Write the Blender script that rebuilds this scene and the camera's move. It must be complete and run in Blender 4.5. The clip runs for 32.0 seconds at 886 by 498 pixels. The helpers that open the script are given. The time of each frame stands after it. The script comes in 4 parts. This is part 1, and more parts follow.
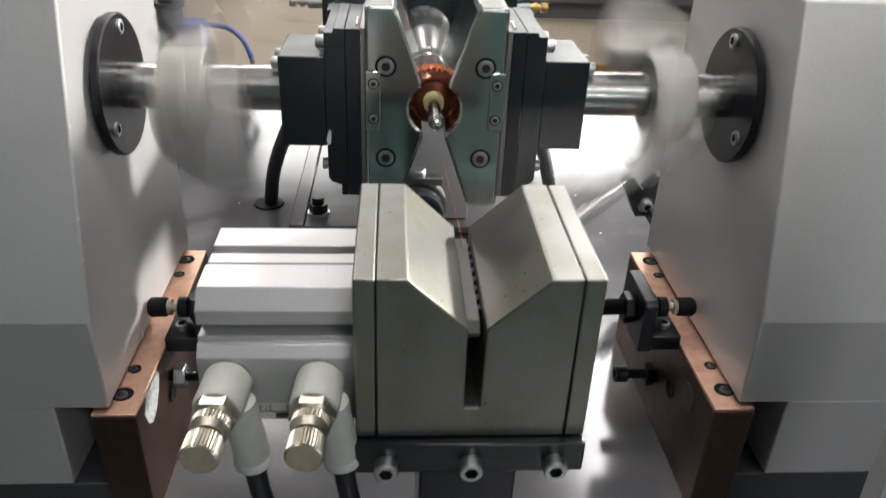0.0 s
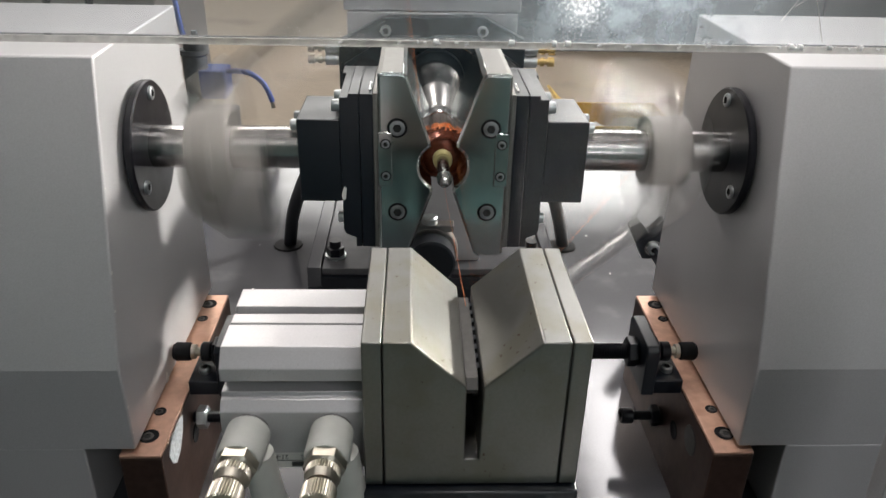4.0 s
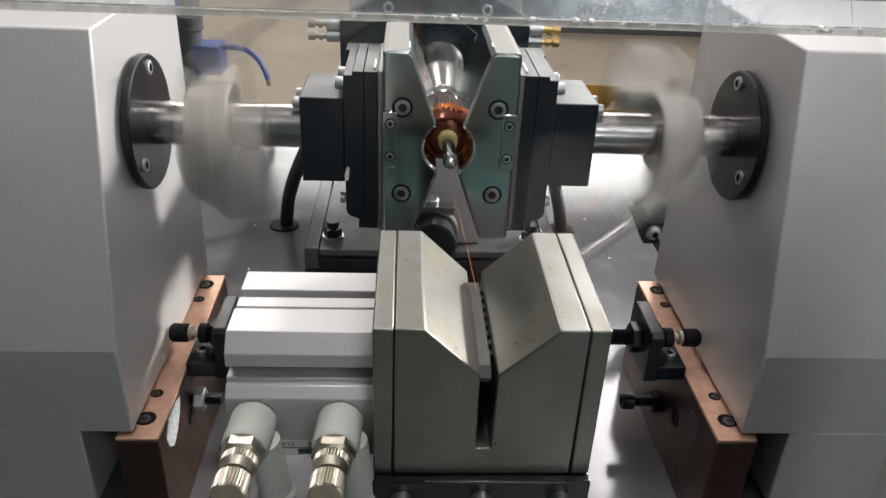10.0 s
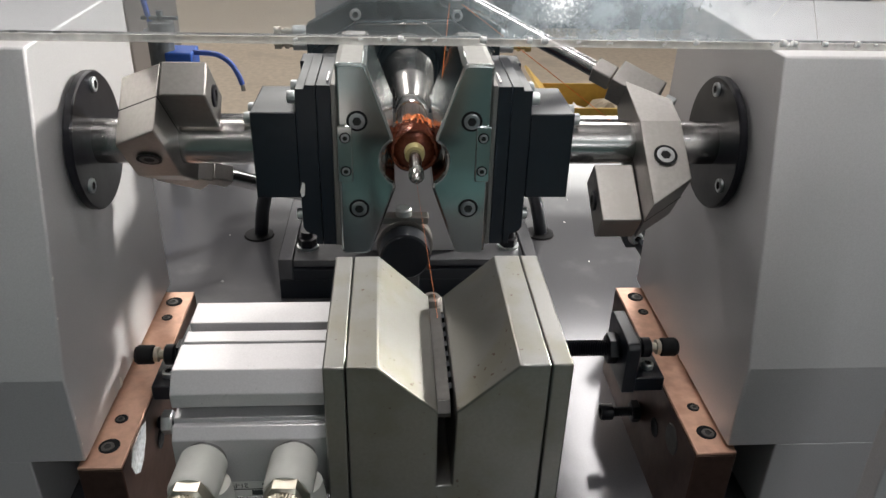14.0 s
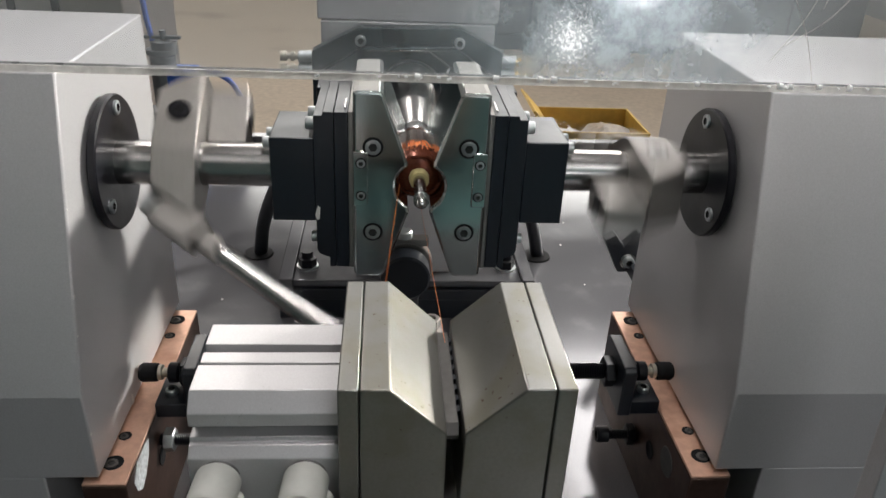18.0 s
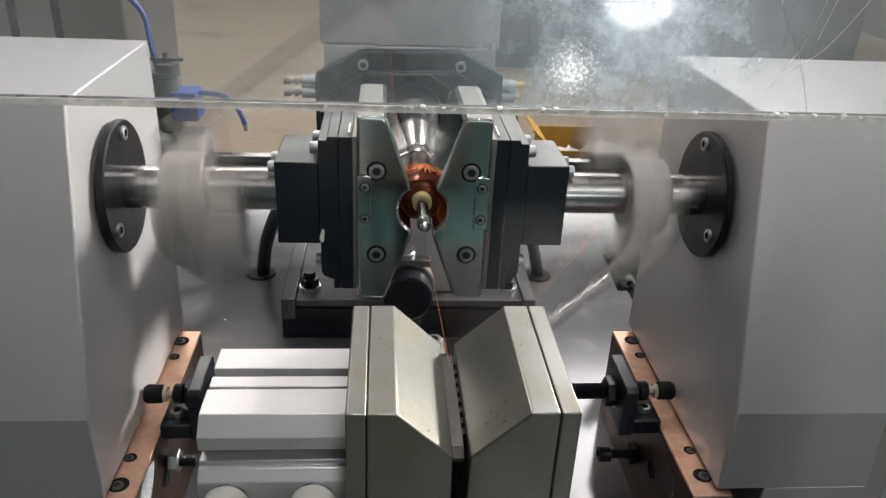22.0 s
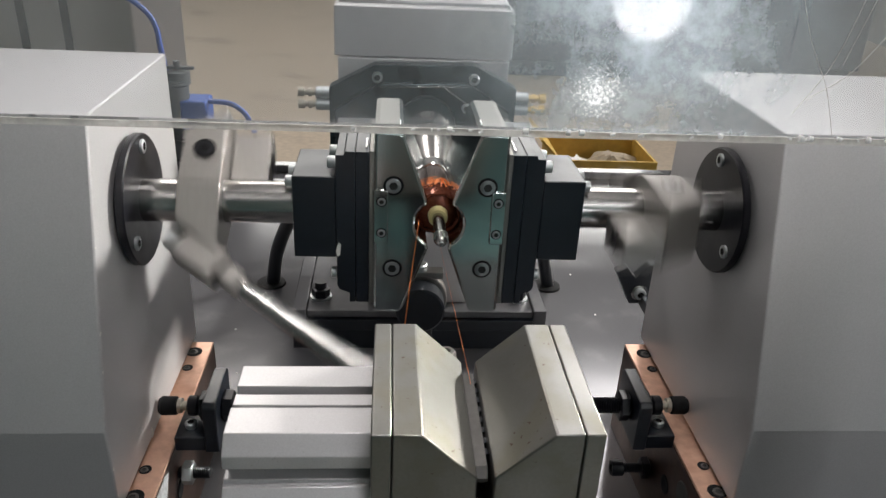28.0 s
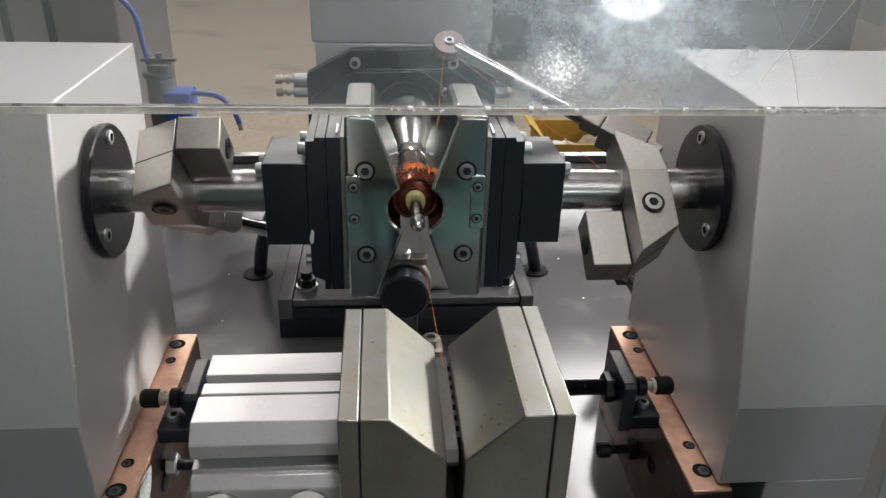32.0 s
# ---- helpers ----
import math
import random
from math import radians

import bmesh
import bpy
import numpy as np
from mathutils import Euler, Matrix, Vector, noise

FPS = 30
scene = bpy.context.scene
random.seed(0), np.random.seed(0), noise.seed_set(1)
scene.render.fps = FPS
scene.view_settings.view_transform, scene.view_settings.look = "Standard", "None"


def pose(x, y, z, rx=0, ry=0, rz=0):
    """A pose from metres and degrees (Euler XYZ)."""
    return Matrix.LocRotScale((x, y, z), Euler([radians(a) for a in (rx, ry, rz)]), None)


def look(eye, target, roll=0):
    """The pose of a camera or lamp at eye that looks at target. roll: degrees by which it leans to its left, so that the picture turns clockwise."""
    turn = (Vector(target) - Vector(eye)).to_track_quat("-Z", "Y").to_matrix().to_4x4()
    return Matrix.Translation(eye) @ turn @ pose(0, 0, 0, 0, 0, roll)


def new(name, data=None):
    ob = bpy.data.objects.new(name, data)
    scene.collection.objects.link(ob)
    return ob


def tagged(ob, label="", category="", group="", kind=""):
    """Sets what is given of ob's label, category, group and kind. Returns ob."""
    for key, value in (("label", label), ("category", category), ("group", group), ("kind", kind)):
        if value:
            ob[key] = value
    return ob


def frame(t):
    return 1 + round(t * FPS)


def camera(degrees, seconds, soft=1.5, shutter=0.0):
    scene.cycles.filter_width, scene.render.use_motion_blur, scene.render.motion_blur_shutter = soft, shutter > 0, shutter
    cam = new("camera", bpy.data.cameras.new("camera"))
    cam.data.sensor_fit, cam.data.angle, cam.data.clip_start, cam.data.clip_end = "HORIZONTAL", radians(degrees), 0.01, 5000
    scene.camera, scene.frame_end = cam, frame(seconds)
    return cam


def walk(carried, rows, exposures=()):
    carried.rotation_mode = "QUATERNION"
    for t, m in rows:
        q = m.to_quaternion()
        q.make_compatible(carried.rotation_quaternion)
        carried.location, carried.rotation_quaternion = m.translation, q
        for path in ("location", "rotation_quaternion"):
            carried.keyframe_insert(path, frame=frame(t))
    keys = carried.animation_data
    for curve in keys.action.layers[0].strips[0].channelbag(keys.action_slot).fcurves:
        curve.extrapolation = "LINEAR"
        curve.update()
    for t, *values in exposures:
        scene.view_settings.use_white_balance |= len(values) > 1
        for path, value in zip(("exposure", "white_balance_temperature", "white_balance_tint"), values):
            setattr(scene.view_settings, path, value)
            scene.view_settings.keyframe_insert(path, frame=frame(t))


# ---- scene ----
cam = camera(60.17, 32.0, soft=1.5, shutter=1.6)
PATH = [
    (0, (-0.0238, -0.1999, 0.3909), (0.0024, 0.1476, 0.1946), 2.38),
    (0.5, (-0.0181, -0.2014, 0.3968), (0.0051, 0.1476, 0.2026), 2.16),
    (1, (-0.0147, -0.2066, 0.4009), (0.0058, 0.1436, 0.2087), 1.90),
    (1.5, (-0.0152, -0.2116, 0.4027), (0.0031, 0.1398, 0.2125), 1.51),
    (2, (-0.0139, -0.2116, 0.4058), (0.0033, 0.1407, 0.2172), 1.28),
    (2.5, (-0.0131, -0.2127, 0.4084), (0.0024, 0.1408, 0.2217), 1.07),
    (3, (-0.0157, -0.2158, 0.4114), (-0.0010, 0.1386, 0.2266), 1.05),
    (3.5, (-0.0190, -0.2180, 0.4129), (-0.0046, 0.1373, 0.2297), 1.21),
    (5.5, (-0.0169, -0.1957, 0.4178), (0.0094, 0.1579, 0.2326), 2.33),
    (6, (-0.0095, -0.1887, 0.4169), (0.0195, 0.1633, 0.2291), 2.40),
    (6.5, (-0.0057, -0.1860, 0.4160), (0.0245, 0.1648, 0.2261), 2.48),
    (7, (-0.0123, -0.1962, 0.4123), (0.0179, 0.1537, 0.2209), 2.61),
    (7.5, (-0.0162, -0.2018, 0.4060), (0.0127, 0.1479, 0.2141), 2.54),
    (8, (-0.0171, -0.2025, 0.4048), (0.0092, 0.1472, 0.2125), 2.57),
    (8.5, (-0.0261, -0.2036, 0.4054), (-0.0022, 0.1456, 0.2118), 2.72),
    (9, (-0.0274, -0.2054, 0.4092), (-0.0049, 0.1440, 0.2159), 2.71),
    (9.5, (-0.0283, -0.2071, 0.4087), (-0.0072, 0.1427, 0.2160), 2.55),
    (10, (-0.0268, -0.2077, 0.4110), (-0.0057, 0.1428, 0.2193), 2.55),
    (10.5, (-0.0289, -0.2076, 0.4127), (-0.0064, 0.1430, 0.2213), 2.59),
    (11, (-0.0294, -0.2026, 0.4109), (-0.0046, 0.1476, 0.2193), 2.63),
    (11.5, (-0.0269, -0.1944, 0.4137), (0.0000, 0.1551, 0.2210), 2.60),
    (12, (-0.0215, -0.1912, 0.4148), (0.0064, 0.1576, 0.2210), 2.42),
    (12.5, (-0.0190, -0.1895, 0.4140), (0.0093, 0.1590, 0.2197), 2.26),
    (13, (-0.0161, -0.1884, 0.4138), (0.0115, 0.1599, 0.2191), 2.03),
    (13.5, (-0.0156, -0.1903, 0.4149), (0.0115, 0.1582, 0.2205), 1.91),
    (14, (-0.0146, -0.1923, 0.4157), (0.0126, 0.1569, 0.2226), 1.81),
    (14.5, (-0.0163, -0.1940, 0.4176), (0.0115, 0.1554, 0.2250), 1.99),
    (16.5, (-0.0215, -0.1971, 0.4215), (0.0090, 0.1542, 0.2328), 2.63),
    (17, (-0.0218, -0.1995, 0.4213), (0.0088, 0.1523, 0.2335), 2.65),
    (17.5, (-0.0213, -0.2004, 0.4224), (0.0096, 0.1521, 0.2358), 2.80),
    (18, (-0.0219, -0.1997, 0.4234), (0.0095, 0.1538, 0.2389), 2.91),
    (18.5, (-0.0226, -0.1991, 0.4243), (0.0094, 0.1556, 0.2422), 2.99),
    (19, (-0.0197, -0.2002, 0.4250), (0.0127, 0.1556, 0.2450), 2.92),
    (19.5, (-0.0188, -0.2051, 0.4280), (0.0137, 0.1513, 0.2493), 2.92),
    (20, (-0.0226, -0.2081, 0.4281), (0.0100, 0.1488, 0.2505), 2.96),
    (20.5, (-0.0235, -0.2081, 0.4282), (0.0092, 0.1491, 0.2513), 2.91),
    (21, (-0.0211, -0.2057, 0.4276), (0.0112, 0.1517, 0.2508), 2.84),
    (21.5, (-0.0208, -0.2040, 0.4288), (0.0110, 0.1534, 0.2520), 2.73),
    (22, (-0.0243, -0.2032, 0.4289), (0.0072, 0.1542, 0.2522), 2.69),
    (22.5, (-0.0220, -0.2011, 0.4289), (0.0088, 0.1563, 0.2520), 2.66),
    (23, (-0.0231, -0.1972, 0.4292), (0.0075, 0.1602, 0.2521), 2.66),
    (23.5, (-0.0244, -0.1951, 0.4287), (0.0060, 0.1622, 0.2515), 2.67),
    (24, (-0.0251, -0.1937, 0.4291), (0.0048, 0.1636, 0.2519), 2.75),
    (24.5, (-0.0267, -0.1933, 0.4298), (0.0036, 0.1640, 0.2526), 2.88),
    (25, (-0.0295, -0.1937, 0.4288), (0.0012, 0.1638, 0.2520), 3.03),
    (25.5, (-0.0321, -0.1932, 0.4279), (-0.0015, 0.1644, 0.2513), 3.11),
    (27.5, (-0.0315, -0.2010, 0.4338), (-0.0015, 0.1580, 0.2600), 3.06),
    (28, (-0.0321, -0.2013, 0.4338), (-0.0024, 0.1576, 0.2597), 2.89),
    (28.5, (-0.0328, -0.2015, 0.4331), (-0.0029, 0.1568, 0.2578), 2.55),
    (29, (-0.0289, -0.1936, 0.4300), (0.0015, 0.1636, 0.2525), 2.19),
    (29.5, (-0.0288, -0.1898, 0.4272), (0.0024, 0.1662, 0.2475), 1.85),
    (30, (-0.0262, -0.1921, 0.4271), (0.0055, 0.1632, 0.2461), 1.60),
    (30.5, (-0.0178, -0.1985, 0.4298), (0.0134, 0.1568, 0.2488), 1.45),
    (31, (-0.0270, -0.2091, 0.4309), (0.0046, 0.1467, 0.2507), 1.58),
    (31.5, (-0.0226, -0.2062, 0.4324), (0.0085, 0.1499, 0.2529), 1.65),
    (32, (-0.0209, -0.1998, 0.4303), (0.0108, 0.1564, 0.2510), 1.68),
]
walk(cam, [(t, look(eye, target, roll)) for t, eye, target, roll in PATH],
     exposures=[(0.0, 0.24), (3.0, 0.05), (6.0, -0.03), (10.0, 0.04), (12.0, 0.05), (14.0, -0.02), (20.0, -0.09), (25.0, -0.07), (32.0, -0.08)])

# ---------------------------------------------------------------- world and lights
world = bpy.data.worlds.new("workshop_air")
world.use_nodes = True
world.node_tree.nodes["Background"].inputs[0].default_value = (0.62, 0.66, 0.72, 1)
world.node_tree.nodes["Background"].inputs[1].default_value = 0.012
scene.world = world


def area_lamp(name, eye, target, w, h, watts, colour, spread=180):
    data = bpy.data.lights.new(name, "AREA")
    data.shape, data.size, data.size_y, data.energy, data.color = "RECTANGLE", w, h, watts, colour
    data.spread = math.radians(spread)
    ob = new(name, data)
    ob.matrix_world = look(eye, target)
    return ob


area_lamp("ceiling_or_fill_source", (0.06, 0.17, 1.50), (0.03, 0.17, 0.1), 0.40, 0.22, 0.64, (1.0, 0.96, 0.95), 46)
# unseen front fill, added to brighten the clamp and the fronts
area_lamp("ceiling_or_fill_source", (1.0, -2.1, 2.32), (1.0, -2.1, 0.0), 1.2, 0.4, 20.0, (0.98, 0.96, 0.99), 110)
area_lamp("ceiling_or_fill_source", (2.60, 1.70, 1.43), (-0.19, 0.22, 0.28), 0.26, 0.18, 13.4, (1.0, 0.975, 0.91), 50)
area_lamp("ceiling_or_fill_source", (1.25, 2.95, 2.32), (1.25, 2.95, 0.0), 0.75, 1.4, 31.0, (1.0, 0.955, 0.955))
area_lamp("ceiling_or_fill_source", (-1.30, 2.20, 2.50), (-1.30, 2.20, 0.0), 0.8, 0.3, 26.0, (1.0, 0.955, 0.925))
# unseen rear fill, added to brighten the floor behind the machine
area_lamp("ceiling_or_fill_source", (-1.60, 6.00, 4.60), (-1.60, 6.00, 0.0), 1.2, 0.4, 82.0, (1.0, 0.94, 0.88))
# unseen windows, added to put a sheen on the head block tops
area_lamp("added_window_light", (3.0, 11.93, 4.1), (3.0, 0.0, 4.1), 2.6, 1.9, 82.0, (1.0, 0.985, 0.95))
area_lamp("added_window_light", (-1.0, 11.93, 4.1), (-1.0, 0.0, 4.1), 2.6, 1.9, 36.0, (1.0, 0.985, 0.95))


# ---------------------------------------------------------------- materials
def material(name, base, rough=0.5, metal=0.0, scale=60.0, vary=0.12, bump=0.05, stretch=(1, 1, 1), dirt_or_reflection=None, patch_scale=9.0,
             patch_from=0.55, spec=0.5, rough_vary=0.04, pits=None):
    """A surface with grain (small noise) and patches (large noise) of dirt or painted reflection; stretch draws the
    grain out along an axis.
    """
    m = bpy.data.materials.new(name)
    m.use_nodes = True
    n, l = m.node_tree.nodes, m.node_tree.links
    b = n["Principled BSDF"]
    b.inputs["Metallic"].default_value = metal
    b.inputs["Specular IOR Level"].default_value = spec
    co = n.new("ShaderNodeTexCoord")
    mp = n.new("ShaderNodeMapping")
    mp.inputs["Scale"].default_value = stretch
    l.new(co.outputs["Object"], mp.inputs[0])
    fine = n.new("ShaderNodeTexNoise")
    fine.inputs["Scale"].default_value, fine.inputs["Detail"].default_value = scale, 6
    l.new(mp.outputs[0], fine.inputs["Vector"])
    wide = n.new("ShaderNodeTexNoise")
    wide.inputs["Scale"].default_value, wide.inputs["Detail"].default_value = patch_scale, 4
    l.new(co.outputs["Object"], wide.inputs["Vector"])
    ramp = n.new("ShaderNodeValToRGB")
    lo = [c * (1 - vary) for c in base]
    hi = [min(1, c * (1 + vary)) for c in base]
    ramp.color_ramp.elements[0].color, ramp.color_ramp.elements[0].position = (*lo, 1), 0.3
    ramp.color_ramp.elements[1].color, ramp.color_ramp.elements[1].position = (*hi, 1), 0.7
    l.new(fine.outputs["Fac"], ramp.inputs[0])
    colour = ramp.outputs[0]
    if dirt_or_reflection:
        mask = n.new("ShaderNodeMapRange")
        mask.interpolation_type = "SMOOTHSTEP"
        mask.inputs["From Min"].default_value, mask.inputs["From Max"].default_value = patch_from, patch_from + 0.2
        l.new(wide.outputs["Fac"], mask.inputs["Value"])
        mix = n.new("ShaderNodeMix")
        mix.data_type = "RGBA"
        l.new(mask.outputs[0], mix.inputs["Factor"])
        l.new(colour, mix.inputs["A"])
        mix.inputs["B"].default_value = (*dirt_or_reflection, 1)
        colour = mix.outputs["Result"]
    if pits:
        spot = n.new("ShaderNodeTexNoise")
        spot.inputs["Scale"].default_value, spot.inputs["Detail"].default_value = pits[0], 3
        l.new(co.outputs["Object"], spot.inputs["Vector"])
        few = n.new("ShaderNodeMath")
        few.operation = "MULTIPLY_ADD"
        l.new(wide.outputs["Fac"], few.inputs[0])
        few.inputs[1].default_value = 0.35
        l.new(spot.outputs["Fac"], few.inputs[2])
        cut = n.new("ShaderNodeMapRange")
        cut.inputs["From Min"].default_value, cut.inputs["From Max"].default_value = pits[1] + 0.16, pits[1] + 0.22
        l.new(few.outputs[0], cut.inputs["Value"])
        worn = n.new("ShaderNodeMix")
        worn.data_type = "RGBA"
        l.new(cut.outputs[0], worn.inputs["Factor"])
        l.new(colour, worn.inputs["A"])
        worn.inputs["B"].default_value = (*pits[2], 1)
        colour = worn.outputs["Result"]
    l.new(colour, b.inputs["Base Color"])
    rr = n.new("ShaderNodeMapRange")
    rr.interpolation_type = "SMOOTHSTEP"
    rr.inputs["From Min"].default_value, rr.inputs["From Max"].default_value = 0.3, 0.7
    rr.inputs["To Min"].default_value, rr.inputs["To Max"].default_value = max(0.02, rough - rough_vary), min(1, rough + rough_vary)
    l.new(wide.outputs["Fac"], rr.inputs["Value"])
    l.new(rr.outputs[0], b.inputs["Roughness"])
    if bump:
        bp = n.new("ShaderNodeBump")
        bp.inputs["Strength"].default_value, bp.inputs["Distance"].default_value = bump, 0.0004
        l.new(fine.outputs["Fac"], bp.inputs["Height"])
        l.new(bp.outputs[0], b.inputs["Normal"])
    return m


PAINT = material("silver_grey_paint", (0.51, 0.502, 0.512), 0.37, 0.30, 1100, 0.06, 0.07, dirt_or_reflection=(0.485, 0.478, 0.488), patch_scale=5, rough_vary=0.03)
PAINT_DARK = material("dark_grey_paint", (0.05, 0.052, 0.06), 0.5, 0.0, 500, 0.15, 0.1)
TABLE = material("table_grey_paint", (0.098, 0.098, 0.106), 0.13, 0.15, 700, 0.06, 0.012, spec=0.75, rough_vary=0.03, dirt_or_reflection=(0.135, 0.136, 0.14), patch_scale=14)
JAW = material("ground_tool_steel", (0.242, 0.240, 0.228), 0.36, 0.96, 700, 0.05, 0.03, (1, 6, 1), dirt_or_reflection=(0.225, 0.216, 0.185), patch_scale=42, patch_from=0.46, rough_vary=0.05, pits=(420, 0.715, (0.12, 0.08, 0.06)))
STEEL = material("bright_turned_steel", (0.47, 0.46, 0.45), 0.23, 1.0, 240, 0.05, 0.012, (8, 1, 1), rough_vary=0.02)
# teal patches paint the surroundings' reflection into the steel's colour
POLISHED = material("polished_steel", (0.62, 0.625, 0.60), 0.145, 1.0, 90, 0.04, 0.0, dirt_or_reflection=(0.49, 0.575, 0.575), patch_scale=16, patch_from=0.42, rough_vary=0.05)
MILLED = material("milled_steel", (0.315, 0.30, 0.285), 0.41, 0.95, 420, 0.06, 0.03, dirt_or_reflection=(0.29, 0.275, 0.26), patch_scale=18, rough_vary=0.04)
MATT = material("matt_ground_steel", (0.30, 0.295, 0.28), 0.5, 0.6, 300, 0.06, 0.03)
REG_GREY = material("regulator_grey_metal", (0.15, 0.16, 0.17), 0.45, 0.2, 120, 0.12, 0.04)
BLACK = material("black_oxide_steel", (0.004, 0.0065, 0.012), 0.33, 0.0, 300, 0.2, 0.05, spec=0.65, dirt_or_reflection=(0.007, 0.009, 0.014), patch_scale=40)
BLACK_RING = material("black_anodised_ring", (0.006, 0.006, 0.009), 0.32, 0.0, 300, 0.2, 0.05, dirt_or_reflection=(0.012, 0.012, 0.014), patch_scale=60, spec=0.3)
SCREW = material("bright_screw_steel", (0.48, 0.49, 0.50), 0.30, 1.0, 300, 0.1, 0.05)
ZINC = material("zinc_plated_steel", (0.58, 0.61, 0.62), 0.40, 1.0, 300, 0.1, 0.05)
NICKEL = material("nickel_plated_brass", (0.60, 0.56, 0.48), 0.33, 1.0, 260, 0.1, 0.05)
BRASS = material("brass", (0.70, 0.50, 0.20), 0.34, 1.0, 260, 0.1, 0.05)
ALU = material("anodised_aluminium", (0.56, 0.55, 0.56), 0.40, 0.35, 1600, 0.05, 0.06, pits=(520, 0.75, (0.42, 0.42, 0.42)))
COPPERED = material("copper_coloured_steel", (0.64, 0.395, 0.29), 0.40, 0.65, 180, 0.10, 0.05, dirt_or_reflection=(0.47, 0.27, 0.19), patch_scale=26)
DARK_BROWN = material("dark_brown_steel", (0.115, 0.07, 0.055), 0.36, 0.85, 180, 0.14, 0.08, dirt_or_reflection=(0.085, 0.06, 0.052), patch_scale=30)
RESIN = material("off_white_plastic", (0.55, 0.55, 0.515), 0.42, 0.0, 200, 0.04, 0.02)
HOSE = material("black_hose", (0.012, 0.014, 0.018), 0.33, 0.0, 200, 0.1, 0.0)
BLUE = material("blue_plastic", (0.03, 0.11, 0.48), 0.4, 0.0, 200, 0.1, 0.02)
BLUE_HOSE = material("blue_hose", (0.10, 0.17, 0.55), 0.35, 0.0, 200, 0.1, 0.0)
COPPER = material("enamelled_copper_wire", (0.78, 0.22, 0.06), 0.34, 0.85, 500, 0.25, 0.2)
COIL = material("dark_enamel_copper", (0.13, 0.034, 0.016), 0.28, 0.5, 500, 0.3, 0.2)
YELLOW = material("yellow_insulation", (0.36, 0.31, 0.14), 0.5, 0.0, 200, 0.1, 0.05)
CORE = material("laminated_iron", (0.20, 0.17, 0.16), 0.32, 0.9, 400, 0.15, 0.1)
# teal given to the unseen front floor so polished steel mirrors it
FLOOR_GREEN = material("teal_reflector_floor", (0.12, 0.25, 0.245), 0.5, 0.0, 20, 0.08, 0.1, dirt_or_reflection=(0.20, 0.22, 0.20), patch_scale=2.5, patch_from=0.5)
CONCRETE = material("tan_concrete_floor", (0.60, 0.51, 0.40), 0.75, 0.0, 30, 0.10, 0.15, dirt_or_reflection=(0.48, 0.41, 0.325), patch_scale=2.2)
WALL = material("workshop_wall_paint", (0.27, 0.265, 0.27), 0.8, 0.0, 20, 0.06, 0.1)
# teal given to the unseen south wall for the same mirrored tint
WALL_TEAL = material("teal_reflector_wall", (0.15, 0.22, 0.215), 0.7, 0.0, 20, 0.08, 0.1)
SATIN = material("satin_steel", (0.60, 0.595, 0.585), 0.22, 1.0, 300, 0.06, 0.03, rough_vary=0.03)
DARKSTEEL = material("dark_tool_steel", (0.11, 0.105, 0.10), 0.38, 0.8, 260, 0.12, 0.08)
CARTON = material("yellow_carton", (0.55, 0.35, 0.07), 0.6, 0.0, 60, 0.12, 0.1)
PAPER = material("white_paper", (0.72, 0.71, 0.68), 0.7, 0.0, 60, 0.05, 0.05)
CRUMPLED = material("crumpled_brown_bag", (0.30, 0.24, 0.16), 0.6, 0.0, 90, 0.2, 0.4)
SMEAR = material("smeared_white_paint", (0.42, 0.44, 0.46), 0.6, 0.0, 400, 0.3, 0.3)
LABEL_INK = material("black_print", (0.05, 0.05, 0.05), 0.6, 0.0, 100, 0.1, 0.0)
GREYMETAL = material("blackened_steel_plate", (0.030, 0.043, 0.052), 0.30, 0.5, 120, 0.2, 0.04, dirt_or_reflection=(0.06, 0.072, 0.08), patch_scale=30)
SOCKET = material("screw_socket_shade", (0.03, 0.03, 0.03), 0.5, 0.5, 200, 0.1, 0.0)
# real rubber, and the black painted in for shade inside holes and gaps
RUBBER_SHADE = material("black_rubber_and_hole_shade", (0.010, 0.010, 0.011), 0.6, 0.0, 200, 0.2, 0.05, spec=0.12)


def glowing(name, colour, strength):
    m = bpy.data.materials.new(name)
    m.use_nodes = True
    b = m.node_tree.nodes["Principled BSDF"]
    b.inputs["Base Color"].default_value = (0.8, 0.8, 0.8, 1)
    b.inputs["Emission Color"].default_value, b.inputs["Emission Strength"].default_value = (*colour, 1), strength
    return m


LED = glowing("led_diffuser", (1.0, 0.98, 0.94), 3.0)
LED_SPOT = glowing("led_spot", (0.96, 0.97, 1.0), 12.0)


